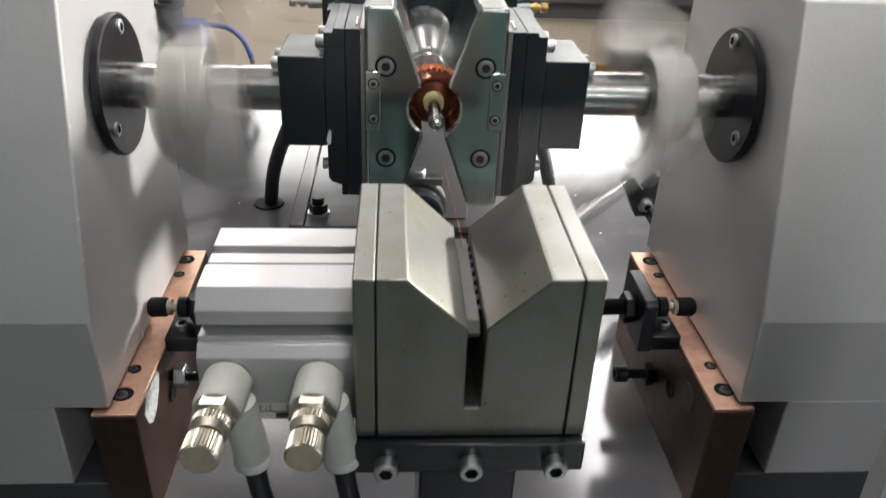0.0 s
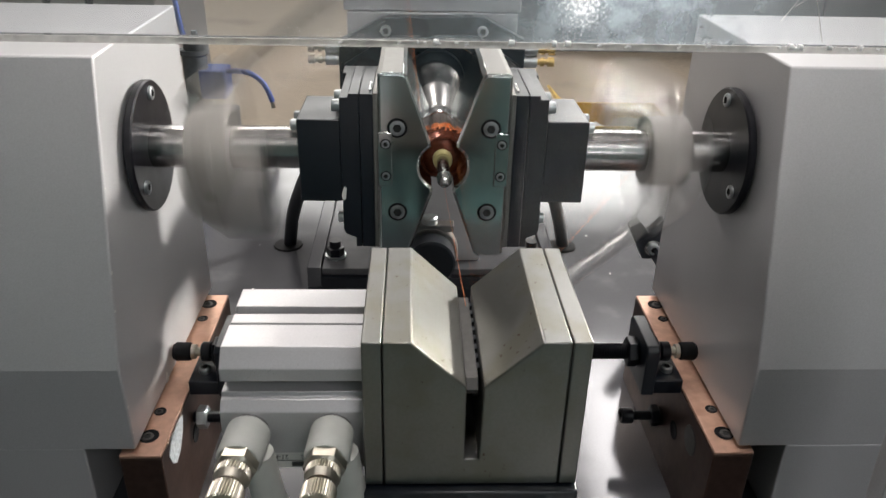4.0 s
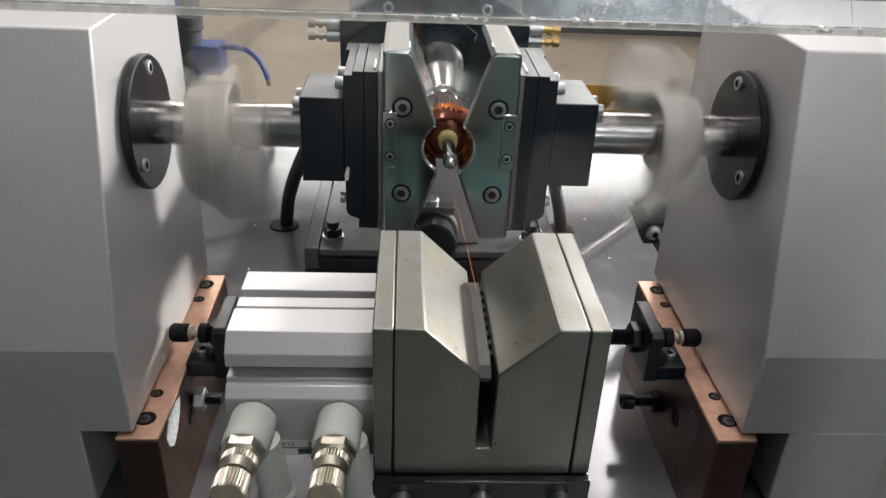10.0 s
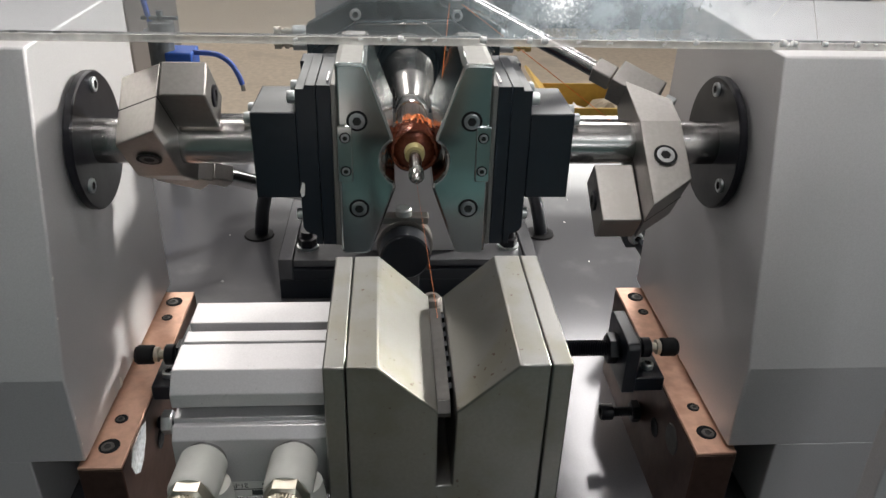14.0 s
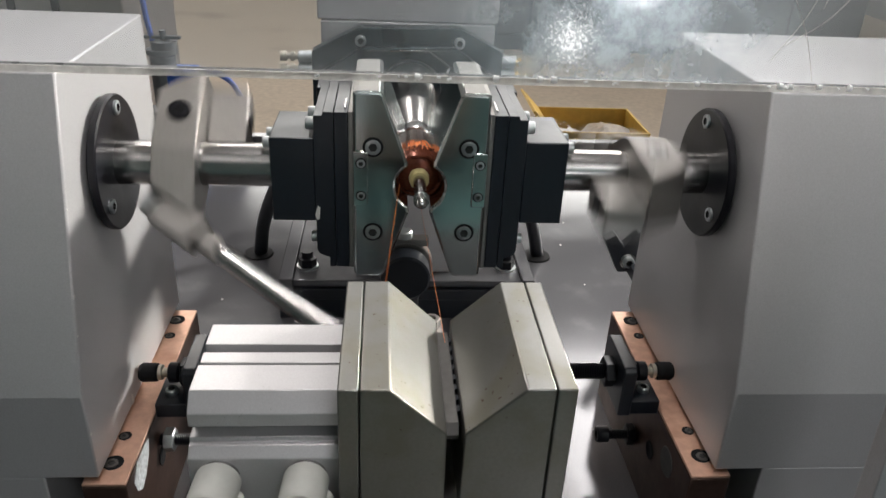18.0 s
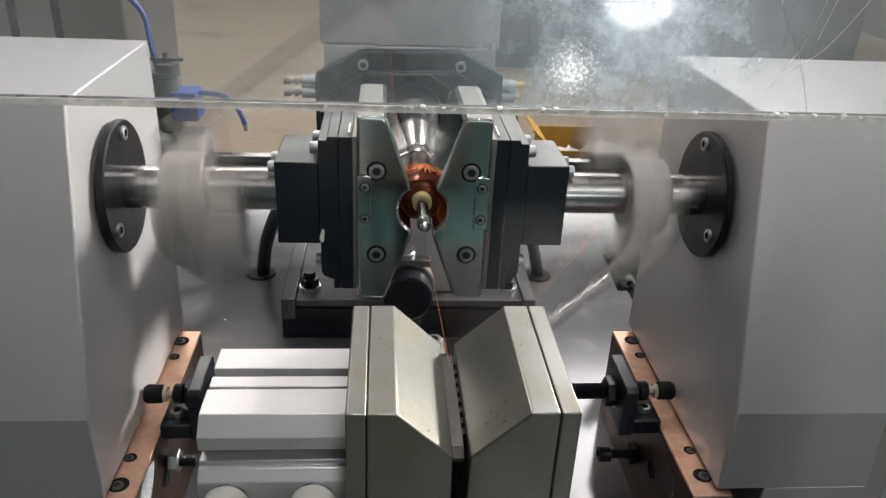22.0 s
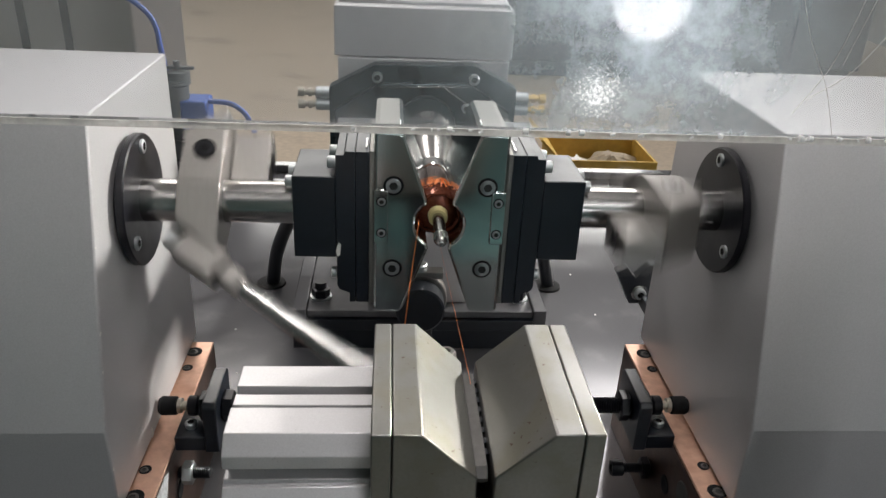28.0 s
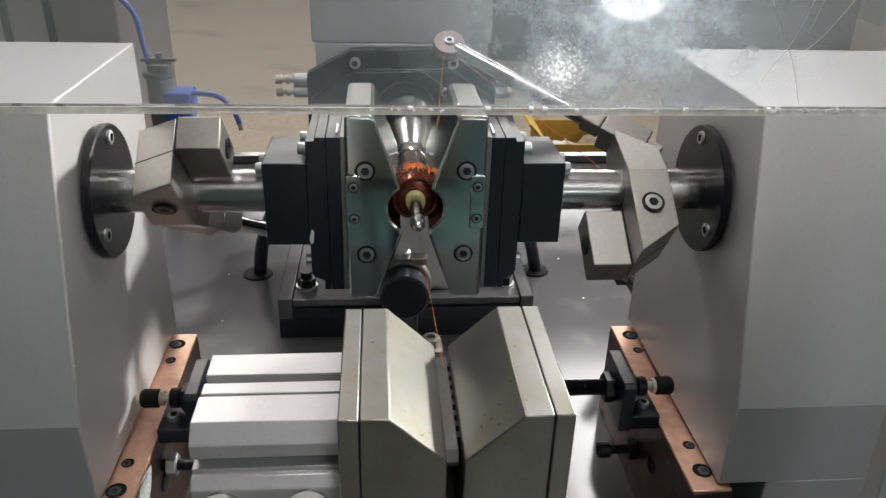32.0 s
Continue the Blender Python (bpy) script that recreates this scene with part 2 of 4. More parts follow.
def acrylic():
    """Clear sheet with fine dust, a few scuffs, scattered bright flecks and a placed haze of lamp glare."""
    m = bpy.data.materials.new("dusty_acrylic")
    m.use_nodes = True
    n, l = m.node_tree.nodes, m.node_tree.links
    out = n["Material Output"]
    n.remove(n["Principled BSDF"])
    clear, glossy, dust = n.new("ShaderNodeBsdfTransparent"), n.new("ShaderNodeBsdfGlossy"), n.new("ShaderNodeBsdfTranslucent")
    clear.inputs[0].default_value = (0.95, 0.96, 0.97, 1)
    glossy.inputs["Roughness"].default_value = 0.03
    dust.inputs[0].default_value = (0.95, 0.97, 1.0, 1)
    fres = n.new("ShaderNodeFresnel")
    fres.inputs[0].default_value = 1.6
    haze = n.new("ShaderNodeBsdfGlossy")
    haze.inputs["Roughness"].default_value = 0.32
    both = n.new("ShaderNodeMixShader")
    both.inputs[0].default_value = 0.15
    l.new(glossy.outputs[0], both.inputs[1])
    l.new(haze.outputs[0], both.inputs[2])
    veil = n.new("ShaderNodeBsdfGlossy")
    veil.inputs["Roughness"].default_value = 0.36
    veil.inputs[0].default_value = (0.86, 0.94, 1.0, 1)
    veiled = n.new("ShaderNodeMixShader")
    l.new(clear.outputs[0], veiled.inputs[1])
    l.new(veil.outputs[0], veiled.inputs[2])
    shiny = n.new("ShaderNodeMixShader")
    l.new(fres.outputs[0], shiny.inputs[0])
    l.new(veiled.outputs[0], shiny.inputs[1])
    l.new(both.outputs[0], shiny.inputs[2])
    co = n.new("ShaderNodeTexCoord")
    # film of dust; the lamp's glare haze is masked in around one point
    film = n.new("ShaderNodeTexNoise")
    film.inputs["Scale"].default_value, film.inputs["Detail"].default_value = 14, 5
    l.new(co.outputs["Object"], film.inputs["Vector"])
    near = n.new("ShaderNodeVectorMath")
    near.operation = "DISTANCE"
    near.inputs[1].default_value = (0.056, 0.0, 0.040)
    l.new(co.outputs["Object"], near.inputs[0])
    glare_area = n.new("ShaderNodeMapRange")
    glare_area.interpolation_type = "SMOOTHSTEP"
    glare_area.inputs["From Min"].default_value, glare_area.inputs["From Max"].default_value = 0.005, 0.09
    glare_area.inputs["To Min"].default_value, glare_area.inputs["To Max"].default_value = 1.0, 0.0
    l.new(near.outputs["Value"], glare_area.inputs["Value"])
    film_r = n.new("ShaderNodeMapRange")
    film_r.interpolation_type = "SMOOTHSTEP"
    film_r.inputs["From Min"].default_value, film_r.inputs["From Max"].default_value = 0.35, 0.75
    film_r.inputs["To Min"].default_value, film_r.inputs["To Max"].default_value = 0.009, 0.038
    l.new(film.outputs["Fac"], film_r.inputs["Value"])
    # flecks
    fl = n.new("ShaderNodeTexNoise")
    fl.inputs["Scale"].default_value, fl.inputs["Detail"].default_value, fl.inputs["Roughness"].default_value = 700, 8, 0.8
    l.new(co.outputs["Object"], fl.inputs["Vector"])
    sep = n.new("ShaderNodeVectorMath")
    sep.operation = "DISTANCE"
    sep.inputs[1].default_value = (0.039, 0.0, 0.0135)
    l.new(co.outputs["Object"], sep.inputs[0])
    spot = n.new("ShaderNodeMapRange")
    spot.inputs["From Min"].default_value, spot.inputs["From Max"].default_value = 0.002, 0.017
    spot.inputs["To Min"].default_value, spot.inputs["To Max"].default_value = 0.19, 0.0
    l.new(sep.outputs["Value"], spot.inputs["Value"])
    drops = n.new("ShaderNodeVectorMath")
    drops.operation = "DISTANCE"
    drops.inputs[1].default_value = (0.078, 0.0, 0.036)
    l.new(co.outputs["Object"], drops.inputs[0])
    sprinkled = n.new("ShaderNodeMapRange")
    sprinkled.inputs["From Min"].default_value, sprinkled.inputs["From Max"].default_value = 0.004, 0.040
    sprinkled.inputs["To Min"].default_value, sprinkled.inputs["To Max"].default_value = 0.055, 0.0
    l.new(drops.outputs["Value"], sprinkled.inputs["Value"])
    both_spots = n.new("ShaderNodeMath")
    both_spots.operation = "ADD"
    l.new(spot.outputs[0], both_spots.inputs[0])
    l.new(sprinkled.outputs[0], both_spots.inputs[1])
    thr = n.new("ShaderNodeMath")
    thr.operation = "ADD"
    l.new(fl.outputs["Fac"], thr.inputs[0])
    l.new(both_spots.outputs[0], thr.inputs[1])
    fleck = n.new("ShaderNodeMapRange")
    fleck.inputs["From Min"].default_value, fleck.inputs["From Max"].default_value = 0.64, 0.74
    fleck.inputs["To Max"].default_value = 0.7
    l.new(thr.outputs[0], fleck.inputs["Value"])
    add = n.new("ShaderNodeMath")
    add.operation = "ADD"
    add.use_clamp = True
    more = n.new("ShaderNodeMath")
    more.operation = "MULTIPLY_ADD"
    cloud = n.new("ShaderNodeTexNoise")
    cloud.inputs["Scale"].default_value, cloud.inputs["Detail"].default_value, cloud.inputs["Roughness"].default_value = 62, 9, 0.72
    l.new(co.outputs["Object"], cloud.inputs["Vector"])
    patchy = n.new("ShaderNodeMapRange")
    patchy.inputs["From Min"].default_value, patchy.inputs["From Max"].default_value = 0.38, 0.66
    patchy.inputs["To Min"].default_value, patchy.inputs["To Max"].default_value = 0.16, 0.58
    patchy.interpolation_type = "SMOOTHSTEP"
    l.new(cloud.outputs["Fac"], patchy.inputs["Value"])
    l.new(patchy.outputs[0], more.inputs[0])
    # cloudy bluish veil put in only where the lamp's haze should show
    l.new(glare_area.outputs[0], more.inputs[1])
    more.inputs[2].default_value = 0.03
    l.new(more.outputs[0], veiled.inputs[0])
    l.new(film_r.outputs[0], add.inputs[0])
    l.new(fleck.outputs[0], add.inputs[1])
    mix = n.new("ShaderNodeMixShader")
    l.new(add.outputs[0], mix.inputs[0])
    l.new(shiny.outputs[0], mix.inputs[1])
    l.new(dust.outputs[0], mix.inputs[2])
    l.new(mix.outputs[0], out.inputs[0])
    return m


ACRYLIC = acrylic()
FROST = material("scratched_acrylic", (0.66, 0.64, 0.61), 0.5, 0.0, 500, 0.15, 0.3)


def sawn_edge():
    """The frosted, half clear lower edge of the sheet."""
    m = bpy.data.materials.new("sawn_acrylic_edge")
    m.use_nodes = True
    n, l = m.node_tree.nodes, m.node_tree.links
    n["Principled BSDF"].inputs["Base Color"].default_value = (0.72, 0.70, 0.67, 1)
    n["Principled BSDF"].inputs["Roughness"].default_value = 0.35
    clear, mix, grain, co = n.new("ShaderNodeBsdfTransparent"), n.new("ShaderNodeMixShader"), n.new("ShaderNodeTexNoise"), n.new("ShaderNodeTexCoord")
    grain.inputs["Scale"].default_value, grain.inputs["Detail"].default_value = 160, 4
    span = n.new("ShaderNodeMapRange")
    span.inputs["From Min"].default_value, span.inputs["From Max"].default_value = 0.3, 0.7
    span.inputs["To Min"].default_value, span.inputs["To Max"].default_value = 0.38, 0.68
    l.new(co.outputs["Object"], grain.inputs["Vector"])
    l.new(grain.outputs["Fac"], span.inputs["Value"])
    l.new(span.outputs[0], mix.inputs[0])
    l.new(clear.outputs[0], mix.inputs[1])
    l.new(n["Principled BSDF"].outputs[0], mix.inputs[2])
    l.new(mix.outputs[0], n["Material Output"].inputs[0])
    return m


SAWN = sawn_edge()

CHIPS = material("chipped_acrylic", (0.9, 0.9, 0.9), 0.4, 0.0, 500, 0.05, 0.2)


# ---------------------------------------------------------------- mesh helpers
def empty(name, m=None):
    ob = new(name)
    ob.empty_display_size = 0.02
    if m:
        ob.matrix_world = m
    return ob


def part(name, bm, mat, parent=None, label="", bevel=0.0, sharp=32, segments=2):
    """Link a bmesh as one mesh object under a thing or a part."""
    bmesh.ops.recalc_face_normals(bm, faces=bm.faces)
    if bevel:
        edges = [e for e in bm.edges if len(e.link_faces) == 2 and e.calc_face_angle(0) > radians(28)]
        flat = [f.normal.copy() for f in bm.faces]
        bmesh.ops.bevel(bm, geom=edges, offset=bevel, segments=segments, affect="EDGES", clamp_overlap=True, profile=0.5)
        bm.normal_update()
        for f in bm.faces:
            f.smooth = not any(f.normal.dot(a) > 0.9998 for a in flat)
    else:
        for f in bm.faces:
            f.smooth = True
    me = bpy.data.meshes.new(name)
    bm.to_mesh(me)
    bm.free()
    if not bevel:
        me.set_sharp_from_angle(angle=radians(sharp))
    for m in mat if isinstance(mat, (list, tuple)) else [mat]:
        me.materials.append(m)
    if len(me.materials) == 1 and any(f.material_index for f in me.polygons):
        me.materials.append(SOCKET)
    ob = new(name, me)
    if parent:
        ob.parent = parent
    if label:
        tagged(ob, label)
    return ob


def cuboid(x0, x1, y0, y1, z0, z1, bm=None):
    bm = bm or bmesh.new()
    v = [bm.verts.new((x, y, z)) for x in (x0, x1) for y in (y0, y1) for z in (z0, z1)]
    for f in ((0, 1, 3, 2), (4, 6, 7, 5), (0, 4, 5, 1), (2, 3, 7, 6), (0, 2, 6, 4), (1, 5, 7, 3)):
        bm.faces.new([v[i] for i in f])
    return bm


def prism(points, axis, a, b, bm=None):
    """A flat outline swept along an axis from a to b. The outline's two numbers are the other axes in x, y, z order."""
    bm = bm or bmesh.new()
    place = {"x": lambda u, v, w: (w, u, v), "y": lambda u, v, w: (u, w, v), "z": lambda u, v, w: (u, v, w)}[axis]
    lo = [bm.verts.new(place(u, v, a)) for u, v in points]
    hi = [bm.verts.new(place(u, v, b)) for u, v in points]
    bm.faces.new(lo)
    bm.faces.new(hi)
    for i in range(len(lo)):
        j = (i + 1) % len(lo)
        bm.faces.new((lo[i], lo[j], hi[j], hi[i]))
    return bm


def turned(rings, p0, way, n=32, bm=None, caps=(True, True)):
    """A body of revolution: rings of (distance along way, radius[, sides]) from p0. With six sides the ring is a hexagon across its flats."""
    bm = bm or bmesh.new()
    q = Vector(way).normalized().to_track_quat("Z", "Y").to_matrix()
    made = []
    for ring in rings:
        d, r = ring[:2]
        hexa = len(ring) > 2 and ring[2] == 6
        row = []
        for i in range(n):
            a = 2 * math.pi * i / n
            rr = r / math.cos((a % (math.pi / 3)) - math.pi / 6) if hexa else r
            row.append(bm.verts.new(Vector(p0) + q @ Vector((rr * math.cos(a), rr * math.sin(a), d))))
        made.append(row)
    for lo, hi in zip(made, made[1:]):
        for i in range(n):
            j = (i + 1) % n
            bm.faces.new((lo[i], lo[j], hi[j], hi[i]))
    if caps[0]:
        bm.faces.new(made[0][::-1])
    if caps[1]:
        bm.faces.new(made[-1])
    return bm


def rod(p0, p1, r, n=24, bm=None, r1=None, chamfer=0.0):
    p0, p1 = Vector(p0), Vector(p1)
    d = (p1 - p0).length
    r1 = r if r1 is None else r1
    c = chamfer
    rings = [(0, r - c), (c, r), (d - c, r1), (d, r1 - c)] if c else [(0, r), (d, r1)]
    return turned(rings, p0, p1 - p0, n, bm)


def cap_screw(p, way, r, h, bm=None):
    """A socket head cap screw's head, standing on p, with its dark hexagon recess."""
    bm = bm or bmesh.new()
    old = len(bm.faces)
    turned([(0, r), (h * 0.85, r), (h, r * 0.88), (h, r * 0.60), (h, r * 0.52, 6), (h * 0.45, r * 0.50, 6), (h * 0.4, r * 0.1)], p, way, 24, bm)
    for f in list(bm.faces)[old + 24 * 4:]:
        if f.calc_center_median().dot(Vector(way)) > Vector(p).dot(Vector(way)) + 1e-6:
            f.material_index = 1
    return bm


def hex_nut(p, way, r, h, hole=0.5, bm=None):
    return turned([(0, r * hole), (0, r * 0.94), (h * 0.1, r, 6), (h * 0.9, r, 6), (h, r * 0.94), (h, r * hole), (h * 0.6, r * hole)], p, way, 24, bm)


def thread(p0, p1, r, pitch, bm=None, n=16):
    p0, p1 = Vector(p0), Vector(p1)
    length = (p1 - p0).length
    k = max(2, int(length / pitch))
    rings = []
    for i in range(k):
        rings += [(i * length / k, r * 0.88), ((i + 0.5) * length / k, r)]
    rings.append((length, r * 0.88))
    return turned(rings, p0, p1 - p0, n, bm)


def pipe(points, r, n=12, bm=None, smooth=6):
    """A round hose through the points (Catmull-Rom)."""
    bm = bm or bmesh.new()
    pts = [Vector(p) for p in points]
    ext = [2 * pts[0] - pts[1], *pts, 2 * pts[-1] - pts[-2]]
    line = []
    for i in range(1, len(ext) - 2):
        a, b, c, d = ext[i - 1:i + 3]
        for k in range(smooth):
            t = k / smooth
            line.append(0.5 * (2 * b + (c - a) * t + (2 * a - 5 * b + 4 * c - d) * t * t + (3 * b - a - 3 * c + d) * t ** 3))
    line.append(pts[-1])
    rows = []
    side = Vector((0.3, 0.2, 1)).normalized()
    for i, p in enumerate(line):
        w = (line[min(i + 1, len(line) - 1)] - line[max(i - 1, 0)]).normalized()
        u = (side - side.dot(w) * w).normalized()
        v = w.cross(u)
        rows.append([bm.verts.new(p + r * (math.cos(2 * math.pi * k / n) * u + math.sin(2 * math.pi * k / n) * v)) for k in range(n)])
    for lo, hi in zip(rows, rows[1:]):
        for i in range(n):
            bm.faces.new((lo[i], lo[(i + 1) % n], hi[(i + 1) % n], hi[i]))
    bm.faces.new(rows[0][::-1])
    bm.faces.new(rows[-1])
    return bm


def mirrored(bm):
    bmesh.ops.scale(bm, vec=(-1, 1, 1), verts=bm.verts)
    bmesh.ops.reverse_faces(bm, faces=bm.faces)
    return bm


# ---------------------------------------------------------------- the workshop
tagged(part("floor", cuboid(-5, 5, -1.5, 12, -0.95, -0.9), CONCRETE), "dusty tan concrete workshop floor", "floor", kind="structure")
# unseen floor strip, added as a teal reflector for the formers
tagged(part("floor_front", cuboid(-5, 5, -4, -1.5, -0.95, -0.9), FLOOR_GREEN), "unseen floor, coloured teal-green for the formers to mirror", "floor", kind="structure")
tagged(part("ceiling", cuboid(-5, 5, -4, 12, 6.0, 6.05), WALL), "plain grey workshop ceiling", "ceiling", kind="structure")
for name, box in (("wall_west", (-5.1, -5, -4, 12)), ("wall_east", (5, 5.1, -4, 12)), ("wall_south", (-5, 5, -2.5, -2.4))):
    tagged(part(name, cuboid(*box, -0.9, 6.0), WALL_TEAL if name == "wall_south" else WALL), "plain painted workshop wall", "wall", kind="structure")
north = bmesh.new()
for x0, x1, z0, z1 in ((-5, -2.35, 3.1, 5.1), (0.35, 1.65, 3.1, 5.1), (4.35, 5, 3.1, 5.1), (-5, 5, -0.9, 3.1), (-5, 5, 5.1, 6.0)):
    cuboid(x0, x1, 12, 12.1, z0, z1, north)
tagged(part("wall_north", north, WALL), "plain painted workshop wall with two added high windows", "wall", kind="structure")


# window out of view, added as a bright source for top-face sheen
def added_window(name, x):
    window = tagged(empty(name, pose(x, 12.0, 4.1)), "unseen high steel-framed window added for sheen on the head blocks", "window", kind="structure")
    for z in (-0.97, 0.97):
        part("window_frame", cuboid(-1.35, 1.35, 0.06, 0.09, z - 0.03, z + 0.03), PAINT, window)
    for k in range(4):
        part("pane", cuboid(-1.33 + 0.665 * k, -0.68 + 0.665 * k, 0.092, 0.096, -0.94, 0.94), LED, window, "pane glowing as part of the added window")
        part("mullion", cuboid(-1.35 + 0.665 * k, -1.33 + 0.665 * k, 0.06, 0.09, -0.94, 0.94), PAINT, window)


added_window("window_1", 3.0)
added_window("window_2", -1.0)


def ceiling_or_fill_light(w, h, tilt):
    lamp = tagged(empty("ceiling_or_fill_light", tilt), "flat white LED light in a metal frame, ceiling or added fill lamp", "lamp", group="ceiling lights")
    part("frame", cuboid(-w / 2 - 0.02, w / 2 + 0.02, -h / 2 - 0.02, h / 2 + 0.02, 0.012, 0.05), PAINT, lamp, bevel=0.003)
    for hx in (-w / 3, w / 3):
        at = tilt @ Vector((hx, 0, 0.04))
        part("hanger", rod((hx, 0, 0.04), tilt.inverted() @ Vector((at.x, at.y, 6.0)), 0.004), PAINT, lamp)
    part("diffuser", cuboid(-w / 2, w / 2, -h / 2, h / 2, 0.006, 0.012), LED, lamp, "glowing white diffuser")


ceiling_or_fill_light(0.40, 0.22, look((0.06, 0.17, 1.50), (0.03, 0.17, 0.1)))
ceiling_or_fill_light(0.26, 0.18, look((2.60, 1.70, 1.43), (-0.19, 0.22, 0.28)))
# first and last of these house the added front and rear fills
for cx, cy, cz, lw, lh in ((1.0, -2.1, 2.32, 1.2, 0.4), (1.25, 2.95, 2.32, 0.75, 1.4), (-1.3, 2.2, 2.5, 0.8, 0.3), (-1.6, 6.0, 4.6, 1.2, 0.4)):
    ceiling_or_fill_light(lw, lh, look((cx, cy, cz), (cx, cy + 0.0001, 0.0)))


# ---------------------------------------------------------------- machine table
table = tagged(empty("machine_table"), "grey painted steel machine table with a raised rear edge", "table", kind="structure")
part("table_top", cuboid(-0.7, 0.7, -0.22, 0.985, -0.02, 0.0), TABLE, table, bevel=0.002)
part("rear_edge", cuboid(-0.7, 0.7, 0.965, 0.985, 0.0, 0.012), TABLE, table, bevel=0.002)
for x in (-0.66, 0.66):
    for y in (-0.17, 0.93):
        part("leg", cuboid(x - 0.03, x + 0.03, y - 0.03, y + 0.03, -0.9, -0.02), TABLE, table, bevel=0.003)

AXIS_Y, AXIS_Z = 0.242, 0.2495      # the flyers' axis
ARM_Z = 0.2435                      # the armature's axis


# ---------------------------------------------------------------- winding units
def flyer(s, unit):
    """The winding arm, about its shaft at (0, 0, 0), with the rod straight up; s is -1 on one side and 1 on the other."""
    outline = [(-0.0125, -0.039), (0.0125, -0.056), (0.0125, 0.0), (0.0125, 0.040), (-0.0125, 0.021), (-0.0125, 0.0)]
    bm = prism(outline, "y", -0.022, 0.022)
    for v in bm.verts:
        if v.co.z > 0.001:
            v.co.y *= 1 - 0.55 * v.co.z / 0.040
        if v.co.z < -0.03:
            v.co.y *= 1 + 2 * v.co.z
    for side in (-0.022, 0.022):
        bmesh.ops.connect_verts(bm, verts=[v for v in bm.verts if abs(v.co.z) < 1e-6 and abs(v.co.y - side) < 1e-6])
    arm = part("flyer", mirrored(bm) if s > 0 else bm, MILLED, unit, "machined steel winding arm with angled ends", bevel=0.0008)

    def sub(name, bm, mat, label="", bevel=0.0):
        return part(name, mirrored(bm) if s > 0 else bm, mat, arm, label, bevel)

    lo, hi = (-0.0215, -0.0015) if s < 0 else (0.0005, 0.0212)
    sub("counterweight", cuboid(0.0126, 0.0365, lo, hi, -0.0545, -0.0155), MILLED, "square steel counterweight block", 0.0009)
    sub("counterweight_screw", cap_screw((0.0362, (lo + hi) / 2, -0.035), (1, 0, 0), 0.0062, 0.0016), BLACK_RING)
    face = 1 if s < 0 else -1
    # flat black discs paint the shade of the screw recess and hole
    sub("pinch_recess_shade", turned([(0, 0.0068), (0.0003, 0.0068), (0.0003, 0.0001)], (0.001, face * 0.0219, -0.024), (0, face, 0), 28), RUBBER_SHADE)
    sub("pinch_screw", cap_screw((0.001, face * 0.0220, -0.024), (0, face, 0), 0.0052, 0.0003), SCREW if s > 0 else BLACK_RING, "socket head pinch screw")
    sub("screw_hole_shade", turned([(0, 0.0042), (0.0003, 0.0042), (0.0003, 0.0001)], (-0.001, -face * 0.0219, -0.024), (0, -face, 0), 20), RUBBER_SHADE)
    sub("pinch_slit", prism([(-0.01265, -0.0391), (0.0126, -0.0562), (0.0126, -0.012), (-0.01265, -0.012)], "y", -0.0003, 0.0003), RUBBER_SHADE)
    way = Vector((math.cos(radians(36)), 0, math.sin(radians(36))))
    up = Vector((-way.z, 0, way.x))
    a = Vector((0.003, 0.0, 0.040))
    block = bmesh.new()
    cuboid(-0.015, 0.015, -0.010, 0.010, -0.0095, 0.0095, block)
    bmesh.ops.transform(block, matrix=Matrix.Translation(a) @ Matrix((way, (0, 1, 0), up)).transposed().to_4x4(), verts=block.verts)
    sub("rod_holder", block, MILLED, "square steel block that holds the rod", 0.0008)
    sub("holder_bolt", turned([(0, 0.0045), (0.003, 0.0045), (0.003, 0.0068, 6), (0.009, 0.0068, 6), (0.0098, 0.0055)], a - 0.016 * way, -way, 24), ZINC)
    collar = bmesh.new()
    cuboid(0.016, 0.03, -0.006, 0.006, -0.006, 0.006, collar)
    bmesh.ops.transform(collar, matrix=Matrix.Translation(a) @ Matrix((way, (0, 1, 0), up)).transposed().to_4x4(), verts=collar.verts)
    sub("rod_collar", collar, MILLED, "", 0.0012)
    tip = a + 0.132 * way
    sub("rod", rod(a + 0.025 * way, tip, 0.0053, 20), STEEL, "polished round steel rod")
    sub("pulley", turned([(-0.004, 0.004), (-0.004, 0.0106), (-0.002, 0.0112), (0, 0.0085), (0.002, 0.0112), (0.004, 0.0106), (0.004, 0.003)],
                         tip + 0.006 * way, (0, 1, 0), 28), CORE, "small grooved steel wire pulley")
    sub("pulley_screw", cap_screw(tip + 0.006 * way + Vector((0, -0.004, 0)), (0, -1, 0), 0.0033, 0.002), ZINC)
    b = tip + 0.006 * way
    if s > 0:
        sub("wire", pipe([(0.02, 0.0, 0.0138), (0.06, 0.0, 0.058), b + Vector((-0.002, 0, -0.007))], 0.00024, 6), COPPER, "taut orange copper wire")
    sub("wire", pipe([b + Vector((0.004, 0, -0.007)), (0.126, 0.0, 0.050), (0.131, 0.0, 0.012)], 0.00028, 6), COPPER, "taut orange copper wire")
    return arm


